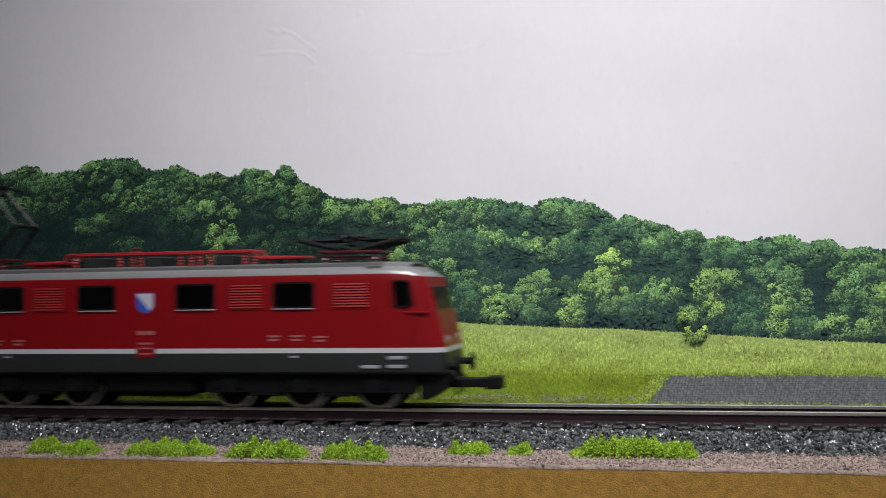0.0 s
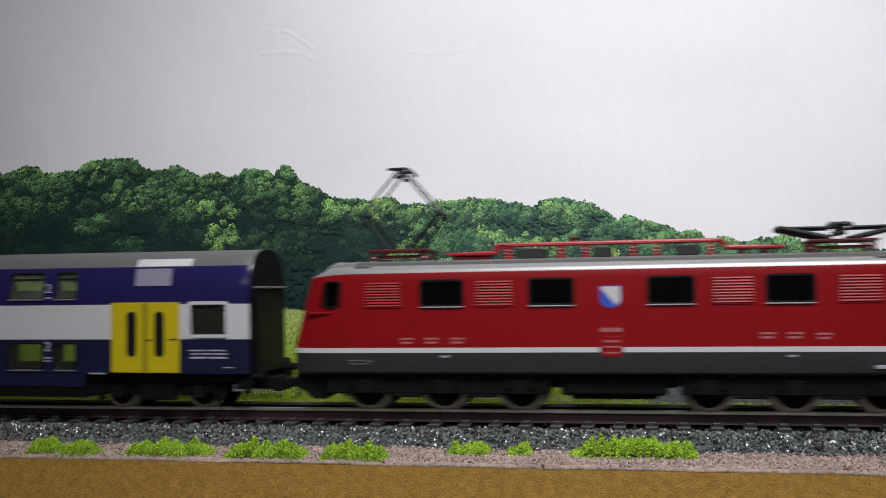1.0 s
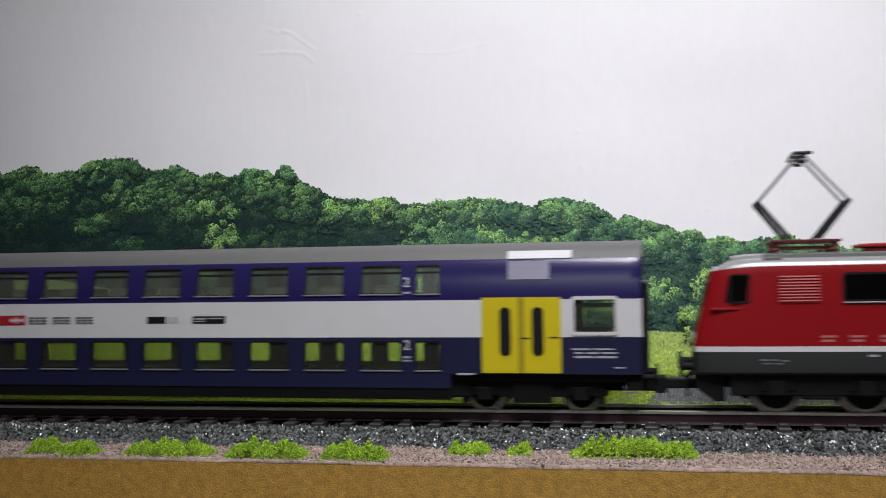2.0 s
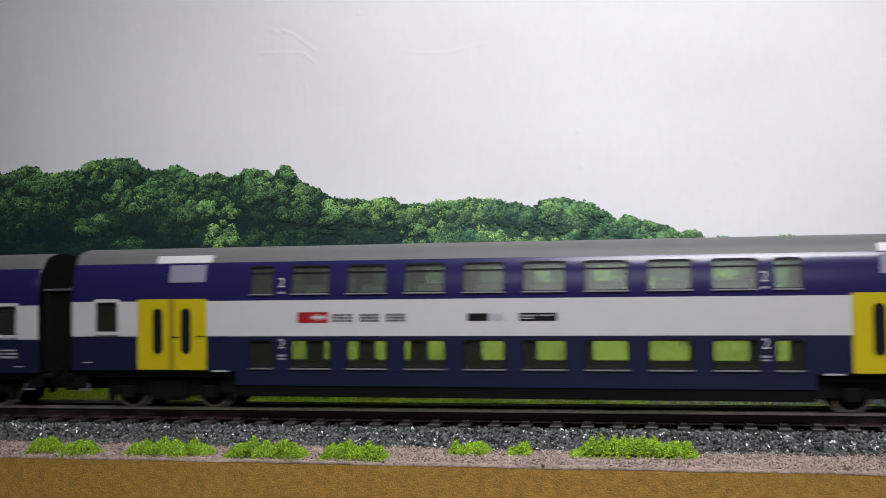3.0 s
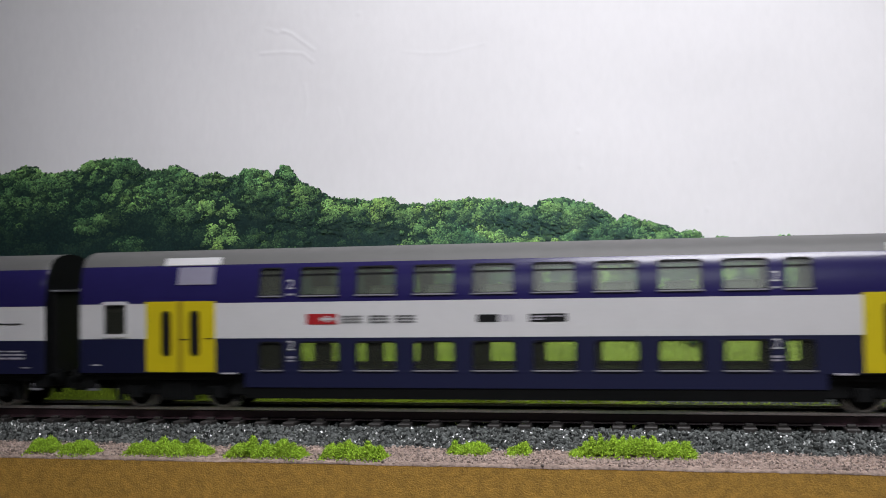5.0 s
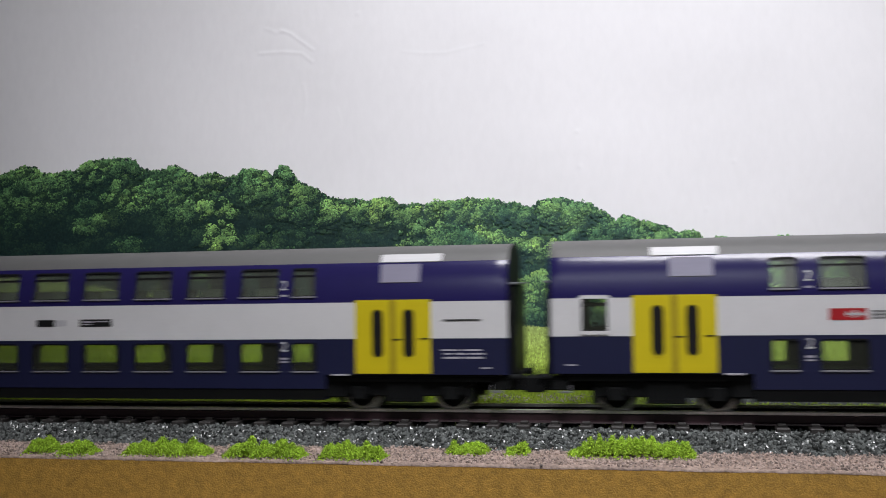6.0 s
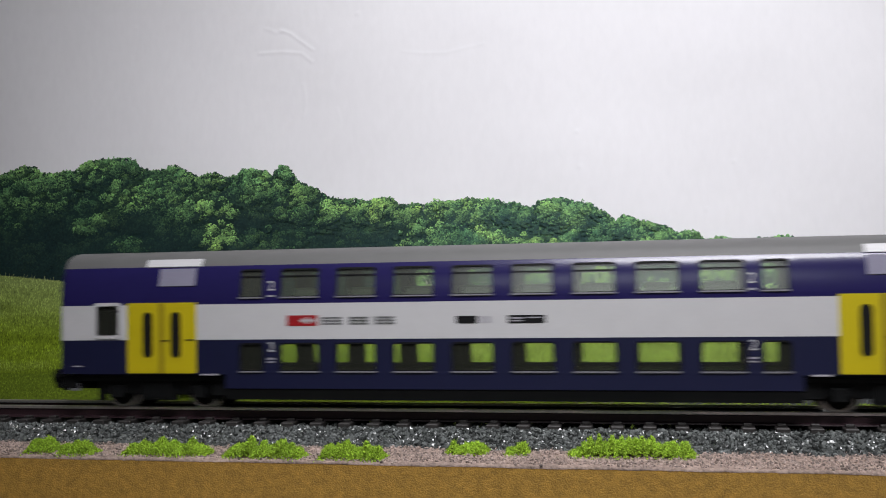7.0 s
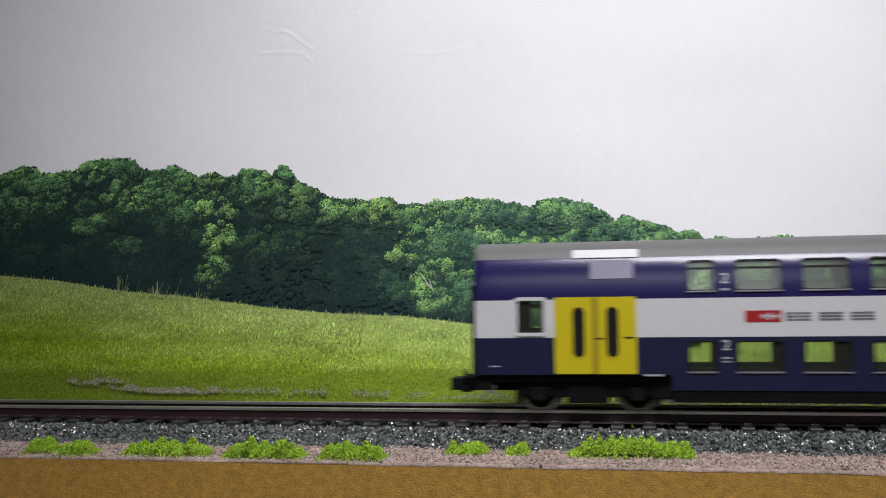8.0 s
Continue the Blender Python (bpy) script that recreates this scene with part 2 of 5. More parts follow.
# ---- the printed backdrop ----
backdrop = empty("backdrop_poster", "creased paper backdrop printed with forest, meadow and pale sky", "poster")
backdrop.location, backdrop.scale = (11.55 * MM, 0, 0.1 * MM), (1, 1, 1.011)
WALL = 20.7
HILL_LINE = ((-125, 33.5), (-117, 34.6), (-116.6, 33.8), (-114.6, 34.6), (-112.0, 35.4), (-109.9, 34.7), (-108.4, 33.7), (-105.9, 34.2), (-103.4, 34.1), (-101.9, 35.1), (-99.9, 35.7), (-97.9, 35.8), (-95.4, 36.0), (-92.5, 35.3), (-91.0, 33.9), (-88.1, 33.6), (-85.7, 34.5), (-83.8, 33.4), (-81.9, 32.3), (-79.5, 33.0), (-77.1, 32.3), (-75.3, 32.3), (-74.5, 33.3), (-72.5, 33.3), (-70.4, 32.8), (-69.7, 32.0), (-68.3, 33.5), (-66.9, 33.5), (-66.0, 32.3), (-65.1, 30.8), (-62.9, 30.1), (-60.6, 28.7), (-58.8, 28.1), (-56.2, 28.3), (-54.4, 27.7), (-53.1, 28.2), (-50.4, 28.1), (-49.6, 27.1), (-47.0, 27.2), (-45.7, 26.9), (-43.9, 27.7), (-41.4, 27.4), (-38.8, 27.7))
WOOD_LINE = ((-37.4, 27.6), (-34.9, 27.3), (-32.8, 26.9), (-31.2, 26.4), (-29.5, 26.1), (-28.3, 27.1), (-26.2, 27.3), (-25.0, 27.2), (-23.8, 26.7), (-22.1, 26.8), (-20.9, 26.2), (-19.0, 24.8), (-17.4, 23.8), (-16.3, 24.7), (-14.6, 23.9), (-12.2, 23.3), (-10.3, 22.8), (-9.1, 21.8), (-7.6, 22.3), (-6.0, 21.8), (-5.3, 20.8), (-3.3, 21.1), (-1.4, 20.8), (-0.3, 20.1), (2.0, 20.8), (3.9, 20.9), (5.8, 21.1), (6.9, 20.6), (8.0, 20.0), (10.2, 20.2), (11.3, 20.5), (12.4, 19.5), (13.4, 18.9), (15.6, 19.3), (17.8, 18.8), (24, 18.6), (40, 16))
SKYLINE = HILL_LINE + WOOD_LINE
MEADOW = ((-125, 18.6), (-117, 17.9), (-106, 16.8), (-95, 15.0), (-84, 14.0), (-70, 12.1), (-59.5, 11.1), (-49, 10.6), (-38.7, 9.4), (-25, 8.7), (-17.4, 8.5), (-7.2, 7.8), (9.4, 6.7), (18, 6.3), (40, 5.5))


def along(line, x):
    return np.interp(x, [p[0] for p in line], [p[1] for p in line])


def ink_material(name, rough):
    """Printing ink: each piece carries its own colour, with a little unevenness of the print."""
    m = bpy.data.materials.new(name)
    m.use_nodes = True
    n, l = m.node_tree.nodes, m.node_tree.links
    at, tex, co, rng, mul = n.new("ShaderNodeAttribute"), n.new("ShaderNodeTexNoise"), n.new("ShaderNodeTexCoord"), n.new("ShaderNodeMapRange"), n.new("ShaderNodeVectorMath")
    at.attribute_name = "ink"
    tex.inputs["Scale"].default_value, tex.inputs["Detail"].default_value = 2600, 3
    rng.inputs[1].default_value, rng.inputs[2].default_value, rng.inputs[3].default_value, rng.inputs[4].default_value = 0.3, 0.7, 0.72, 1.28
    mul.operation = "SCALE"
    l.new(co.outputs["Object"], tex.inputs["Vector"]), l.new(tex.outputs["Fac"], rng.inputs[0])
    l.new(at.outputs["Color"], mul.inputs[0]), l.new(rng.outputs[0], mul.inputs["Scale"])
    l.new(mul.outputs[0], n["Principled BSDF"].inputs["Base Color"])
    n["Principled BSDF"].inputs["Roughness"].default_value = rough
    n["Principled BSDF"].inputs["Specular IOR Level"].default_value = 0.25
    return m


INK = ink_material("printing_ink", 0.6)


PRINT_LABELS = {"printed_forest": "printed green deciduous forest edge", "printed_shade": "dark printed shade between the trees", "printed_meadow": "printed pale green meadow slope", "printed_grass": "printed fine meadow grass",
                "printed_road": "printed grey paved road", "printed_paving": "printed grey paving stones", "printed_path": "printed stony grey path", "printed_bush": "printed yellow-green lone bush", "printed_tall_grass": "printed pale tall grass stalks"}


def print_mesh(name, verts, faces, colours):
    """A layer of the print: flat pieces, each with its ink."""
    me = bpy.data.meshes.new(name)
    me.from_pydata((np.asarray(verts) * MM).tolist(), [], faces)
    me.materials.append(INK)
    ink = me.attributes.new("ink", "FLOAT_COLOR", "FACE")
    ink.data.foreach_set("color", np.concatenate([np.clip(colours, 0, 1), np.ones((len(colours), 1))], 1).astype(np.float32).ravel())
    ob = new(name, me)
    ob.parent = backdrop
    return tagged(ob, PRINT_LABELS.get(name, ""))


def flakes(x, z, size, squeeze, depth, rng, sides=6):
    """Uneven flat dabs round points of the sheet."""
    n = len(x)
    a = np.arange(sides) * 2 * math.pi / sides + rng.uniform(0, 6.3, (n, 1))
    r = size[:, None] * rng.uniform(0.55, 1.3, (n, sides))
    px, pz = x[:, None] + r * np.cos(a), z[:, None] + r * np.sin(a) * squeeze
    v = np.stack([px, np.repeat(depth[:, None], sides, 1), pz], 2).reshape(-1, 3)
    return v, np.arange(n * sides).reshape(n, sides).tolist()


def sky_sheet():
    """The paper, with its creases pressed into it."""
    xs = np.concatenate([np.linspace(-330, -128, 20), np.linspace(-127, 27, 620), np.linspace(29, 230, 20)])
    zs = np.concatenate([np.linspace(GROUND, 16, 12), np.linspace(18, 62, 230), np.linspace(64, 130, 14)])
    x, z = np.meshgrid(xs, zs, indexing="ij")
    lift = np.zeros_like(x)
    creases = (((-71.7, 51.2), (-68, 51.2), (-64.8, 50.8), (-63.1, 49.4), 0.032), ((-68.2, 54.6), (-66.5, 53.9), (-65.2, 52.9), (-62.9, 51.2), 0.036), ((-70.7, 55.0), (-69.6, 54.6), (-68.9, 54.2), (-67.5, 54.4), 0.02),
               ((-48.7, 50.1), (-45.5, 49.6), (-42.2, 49.5), (-36.2, 50.5), 0.013), ((-64.6, 46), (-64.3, 44.5), (-64.2, 43), (-64.6, 41), 0.018), ((-59.2, 42), (-58.9, 41), (-58.7, 40.2), (-58.8, 39), 0.018))
    for *points, h in creases:
        p = [np.array(q) for q in points]
        best = np.full(x.shape, 1e9)
        for a, b in zip(p, p[1:]):
            t = np.clip(((x - a[0]) * (b[0] - a[0]) + (z - a[1]) * (b[1] - a[1])) / ((b - a) @ (b - a)), 0, 1)
            best = np.minimum(best, np.hypot(x - a[0] - t * (b[0] - a[0]), (z - a[1] - t * (b[1] - a[1]))))
        lift += 1.6 * h * np.exp(-(best / 0.22) ** 2) - h * 0.6 * np.exp(-(best / 0.8) ** 2)
    for dx, dz in ((-92.6, 56.6), (-55.7, 56.3), (-22.8, 36.9), (-4.8, 25.1), (-0.9, 31.7), (-22.5, 31.8)):
        lift += 0.05 * np.exp(-((x - dx) ** 2 + (z - dz) ** 2) / 0.10)
    for f, h, s in ((0.05, 0.25, 1), (0.16, 0.04, 5), (0.5, 0.009, 9)):
        lift += np.array([[noise.noise(Vector((a * f, b * f, s))) * h for b in zs] for a in xs])
    n = len(zs)
    v = np.stack([x, WALL + 0.35 - lift, z], 2).reshape(-1, 3)
    f = [[i * n + j, (i + 1) * n + j, (i + 1) * n + j + 1, i * n + j + 1] for i in range(len(xs) - 1) for j in range(n - 1)]
    ob = mesh_object("sky_paper", v.tolist(), f, PAPER, smooth=True)
    ob.modifiers.new("thickness", "SOLIDIFY").thickness = 0.3 * MM
    ob.modifiers["thickness"].offset = -1
    under(ob, backdrop, None, "pale lilac-white sky paper with pressed creases")


sky_sheet()
PRINT_Y = WALL - 0.15


def shade(x, z):
    """How sunny the printed wood is: bright crowns, a dark gap under the trees on the hill, sunny shrubs lower down the line."""
    sky, low = along(SKYLINE, x), along(MEADOW, x)
    d = np.clip((sky - z) / (sky - low), 0, 1)
    hill = 1 / (1 + np.exp((x + 52) / 5))
    lit_hill = 0.17 + 0.83 / (1 + np.exp((d - 0.40) / 0.11))
    lit_low = 0.62 + 0.42 * np.cos(d * 3.6) ** 2
    return hill * lit_hill * 1.0 + (1 - hill) * lit_low


def dabs(crowns, rng, lobe=1.0, hollow=16):
    """Leaf dabs of printed crowns: lobes of small flecks from the top down, each lobe sunny above and dark below."""
    px, pz, size, tone, warm, which = [], [], [], [], [], []
    for k, (cx, cz, w, h, green, strength) in enumerate(crowns):
        count = int(8 + w * h * 2.1)
        a, r = rng.uniform(0, 6.28, count), np.sqrt(rng.uniform(0, 1, count))
        lobes = sorted(zip(cx + w * r * np.cos(a), cz + h * r * np.sin(a), rng.uniform(0.42, 1.05, count) * lobe), key=lambda q: -q[1])
        m = int(2 + w * h * hollow)
        b, q = rng.uniform(0, 6.28, m), np.sqrt(rng.uniform(0, 1.3, m))
        px.append(cx + w * 1.08 * q * np.cos(b)), pz.append(cz - 0.28 * h + h * 1.05 * q * np.sin(b)), size.append(rng.uniform(0.18, 0.36, m))
        tone.append(rng.uniform(0, 0.16, m)), warm.append(np.full(m, green)), which.append(np.full(m, k))
        for lx, lz, lr in lobes:
            m = int(62 * lr * lr + 18)
            b, q = rng.uniform(0, 6.28, m), np.sqrt(rng.uniform(0, 1.15, m))
            dx, dz = q * np.cos(b), q * np.sin(b) * 0.8
            order = np.argsort(dz + rng.normal(0, 0.35, m))
            dx, dz = dx[order], dz[order]
            px.append(lx + dx * lr), pz.append(lz + dz * lr), size.append(rng.uniform(0.06, 0.17, m))
            bright = np.clip(0.50 + 0.66 * (dz - 0.28 * dx) + 0.36 * (lz - cz) / h + rng.normal(0, 0.24, m), 0.0, 1.6)
            tone.append(bright * strength * rng.uniform(0.78, 1.18)), warm.append(np.full(m, green + rng.uniform(-0.15, 0.15))), which.append(np.full(m, k))
    return (np.concatenate(a) for a in (px, pz, size, tone, warm, which))


def leaf_ink(t, g, haze=0.0):
    """Ink of the leaves: blue-green in the shade, paler with the haze of distance, yellow-green in the sun."""
    dark = np.array([[0.011, 0.031, 0.030]]) + np.array([[0.007, 0.016, 0.024]]) * haze
    cool, sunny = np.array([[0.098, 0.240, 0.086]]), np.array([[0.235, 0.345, 0.055]])
    return dark + (cool * (1 - g) + sunny * g) * t ** 1.45


def forest():
    rng = np.random.default_rng(11)
    xs = np.linspace(-125, 40, 331)
    top, low = along(SKYLINE, xs) - 1.9, along(MEADOW, xs) - 0.5
    n = len(xs)
    v = [(x, PRINT_Y, z) for x, z in zip(xs, top)] + [(x, PRINT_Y, z) for x, z in zip(xs, low)]
    print_mesh("printed_shade", v, [[i, i + 1, n + i + 1, n + i] for i in range(n - 1)], np.array([[0.010, 0.030, 0.032]]) + np.array([[0.007, 0.018, 0.026]]) * np.clip((xs[:-1, None] + 55) / 30, 0, 1))
    # crowns: place, half width, half height, warmth and strength of the green
    crowns = []
    x = -126.0
    while x < 38:
        w = rng.uniform(1.0, 2.0)
        crowns.append((x, along(SKYLINE, x) - w * 0.85, w, w * 0.8, rng.uniform(0, 0.5), rng.uniform(0.6, 0.95)))
        x += w * 0.9
    x = -126.0
    while x < 38:
        w = rng.uniform(3.0, 5.2)
        crowns.append((x, along(SKYLINE, x) - w * 0.80, w, w * rng.uniform(0.8, 1.0), rng.uniform(0, 0.5), rng.choice((0.4, 0.55, 0.7))))
        x += w * 0.62
    for row, (part, gap) in enumerate(((0.34, 5.2), (0.55, 5.0), (0.78, 4.4))):
        x = -126.0
        while x < 38:
            w = rng.uniform(2.4, 4.2)
            z = along(SKYLINE, x) * (1 - part) + along(MEADOW, x) * part
            crowns.append((x, z + rng.uniform(-1, 1), w, w * 0.9, rng.uniform(0, 0.6), rng.choice((0.2, 0.35, 0.5, 0.65))))
            x += gap * rng.uniform(0.7, 1.3)
    hill = ((-112.0, 33.2, 4.1, 2.3, 0.45, 0.75), (-114.6, 28.1, 3.1, 3.5, 0.35, 0.5), (-107.9, 30.6, 4.3, 3.4, 0.45, 0.72), (-104.4, 32.3, 2.9, 1.9, 0.4, 0.68), (-99.9, 33.5, 3.3, 2.0, 0.55, 0.85), (-94.9, 34.2, 3.7, 1.9, 0.25, 0.62), (-94.0, 29.5, 4.7, 2.7, 0.5, 0.8), (-89.1, 29.5, 3.2, 2.9, 0.25, 0.65), (-85.7, 32.7, 2.6, 1.8, 0.3, 0.72), (-83.8, 30.2, 3.4, 2.9, 0.6, 0.75), (-79.5, 32.0, 2.7, 1.2, 0.6, 0.75), (-84.3, 27.1, 2.3, 1.8, 0.35, 0.6), (-72.7, 31.7, 2.5, 1.6, 0.1, 0.78))
    hill_edge = ((-67.9, 32.1, 2.1, 1.6, 0.2, 0.78), (-70.6, 29.3, 3.9, 1.8, 0.4, 0.6), (-64.2, 29.1, 2.6, 1.8, 0.5, 0.7), (-66.5, 26.6, 3.0, 2.0, 0.4, 0.55), (-78.6, 27.2, 3.1, 1.7, 0.75, 0.95), (-78.2, 22.2, 2.7, 3.3, 0.7, 0.78), (-79.2, 17.4, 2.5, 2.3, 0.6, 0.6), (-99.9, 25.8, 2.6, 0.9, 0.4, 0.6), (-101.4, 24.5, 2.1, 0.7, 0.4, 0.5), (-94.0, 21.8, 3.7, 1.0, 0.35, 0.45), (-60.7, 26.4, 2.4, 2.3, 0.5, 0.85), (-56.0, 26.5, 2.5, 2.0, 0.5, 0.85), (-51.3, 25.9, 2.7, 2.2, 0.65, 0.9), (-69.8, 22.0, 5.2, 2.5, 0.3, 0.3))
    middle = ((-47.0, 25.2, 2.3, 1.7, 0.55, 0.85), (-42.2, 25.9, 3.3, 1.6, 0.5, 0.85), (-46.2, 21.4, 3.7, 2.8, 0.35, 0.7), (-48.4, 19.4, 3.5, 1.6, 0.7, 0.85), (-41.5, 21.3, 3.6, 3.1, 0.3, 0.65), (-43.3, 15.5, 4.1, 3.1, 0.45, 0.7), (-45.9, 13.9, 1.6, 2.0, 0.4, 0.9), (-42.9, 11.8, 3.4, 1.3, 0.6, 0.85))
    back = ((-38.3, 25.7, 3.6, 2.0, 0.45, 0.8), (-34.1, 26.0, 2.8, 1.7, 0.35, 0.75), (-31.2, 24.7, 1.6, 1.2, 0.3, 0.6), (-27.1, 25.2, 3.5, 2.1, 0.4, 0.8), (-22.2, 25.0, 3.5, 1.8, 0.35, 0.8), (-18.2, 23.0, 1.9, 1.2, 0.3, 0.65), (-16.3, 23.4, 1.7, 1.2, 0.25, 0.75), (-13.0, 22.3, 3.4, 1.5, 0.4, 0.8), (-8.0, 20.9, 2.4, 1.5, 0.3, 0.75), (-3.4, 19.7, 2.5, 1.3, 0.3, 0.7), (0.8, 19.3, 2.2, 1.2, 0.3, 0.65), (5.0, 19.5, 3.0, 1.6, 0.3, 0.75), (8.7, 18.7, 2.5, 1.3, 0.25, 0.62), (11.1, 19.2, 1.4, 1.2, 0.3, 0.7), (15.2, 17.9, 3.1, 1.3, 0.35, 0.7))
    wood = ((-35.9, 21.6, 3.6, 1.7, 0.45, 0.75), (-39.2, 21.2, 2.8, 2.0, 0.2, 0.5), (-30.9, 20.6, 2.8, 1.6, 0.5, 0.75), (-27.2, 20.1, 2.7, 1.9, 0.6, 0.85), (-23.5, 20.8, 2.5, 2.3, 0.2, 0.5), (-20.3, 20.4, 2.1, 2.0, 0.2, 0.45), (-13.9, 19.8, 2.6, 2.3, 0.35, 0.7), (-10.3, 19.7, 2.2, 2.3, 0.25, 0.55), (-6.5, 18.1, 2.6, 1.5, 0.35, 0.6), (3.0, 16.3, 2.7, 2.2, 0.3, 0.7), (-1.5, 18.0, 2.2, 1.2, 0.25, 0.5), (13.4, 15.9, 2.8, 1.8, 0.5, 0.75), (16.9, 16.0, 2.1, 2.2, 0.5, 0.7))
    front = ((-38.5, 13.8, 2.2, 3.1, 0.3, 0.7), (-34.8, 11.9, 3.0, 3.1, 0.75, 1), (-31.4, 12.9, 2.0, 2.3, 0.7, 0.95), (-28.1, 14.3, 2.7, 2.3, 0.6, 0.9), (-29.4, 10.4, 2.0, 1.2, 0.4, 0.6), (-24.1, 11.4, 2.0, 2.3, 0.8, 1), (-18.2, 16.7, 2.4, 2.7, 0.85, 1.05), (-20.5, 14.6, 2.1, 2.1, 0.8, 0.9), (-17.9, 12.3, 2.7, 2.4, 0.7, 0.8), (-11.8, 13.3, 2.5, 2.3, 0.5, 0.9), (-14.9, 11.1, 2.1, 2.3, 0.35, 0.5), (-5.5, 12.5, 2.0, 3.3, 0.9, 1.1), (-3.5, 15.2, 3.3, 1.5, 0.75, 1), (-8.0, 10.2, 1.0, 1.3, 0.9, 1.1))
    shrubs = ((5.5, 12.4, 3.0, 3.1, 0.6, 1), (3.9, 9.3, 1.8, 2.5, 0.85, 1.05), (6.0, 14.9, 2.0, 1.6, 0.4, 0.8), (0.5, 8.7, 2.0, 1.6, 0.3, 0.5), (7.6, 8.7, 2.0, 1.6, 0.35, 0.55), (13.9, 12.9, 2.9, 3.3, 0.45, 0.9), (11.8, 8.3, 2.2, 1.6, 0.7, 0.95), (15.5, 8.3, 2.6, 1.4, 0.65, 0.9), (17.3, 11.5, 1.5, 2.9, 0.7, 0.9))
    first = len(crowns)
    crowns += hill + hill_edge + middle + back + wood + front + shrubs
    px, pz, size, tone, warm, which = dabs(crowns, rng)
    ragged = np.array([0.75 * noise.noise(Vector((a * 0.55, 3.0, 1.0))) + 0.9 * noise.noise(Vector((a * 2.6, 8.0, 1.0))) for a in px])
    keep = (pz < along(SKYLINE, px) + 0.08 + 0.5 * ragged) & (pz > along(MEADOW, px) - 0.4) & (px > -125) & (px < 39)
    px, pz, size, tone, warm, which = (a[keep] for a in (px, pz, size, tone, warm, which))
    far = np.clip((px + 62) / 25, 0, 1)
    t = np.clip((tone * 1.12 + 0.12 * far) * np.where(which >= first, 1.30, shade(px, pz)), 0, 1.6)[:, None]
    left = np.clip((-50 - px) / 25, 0, 1)
    groups = np.array([noise.noise(Vector((a * 0.23, b * 0.3, 4.0))) + 0.5 * noise.noise(Vector((a * 0.7, b * 0.8, 9.0))) for a, b in zip(px, pz)])
    t = t * np.clip(0.99 + 0.42 * groups + 0.12 * left, 0.35, 1.5)[:, None]
    g = np.clip(0.85 * warm * (1 - 0.25 * left) + 0.2 * groups, 0, 1)[:, None]
    colour = leaf_ink(t, g, far[:, None])
    v, f = flakes(px, pz, size, 0.8, PRINT_Y - 0.02 - 0.32 * np.arange(len(px)) / len(px), rng, 5)
    print_mesh("printed_forest", v, f, colour)


forest()


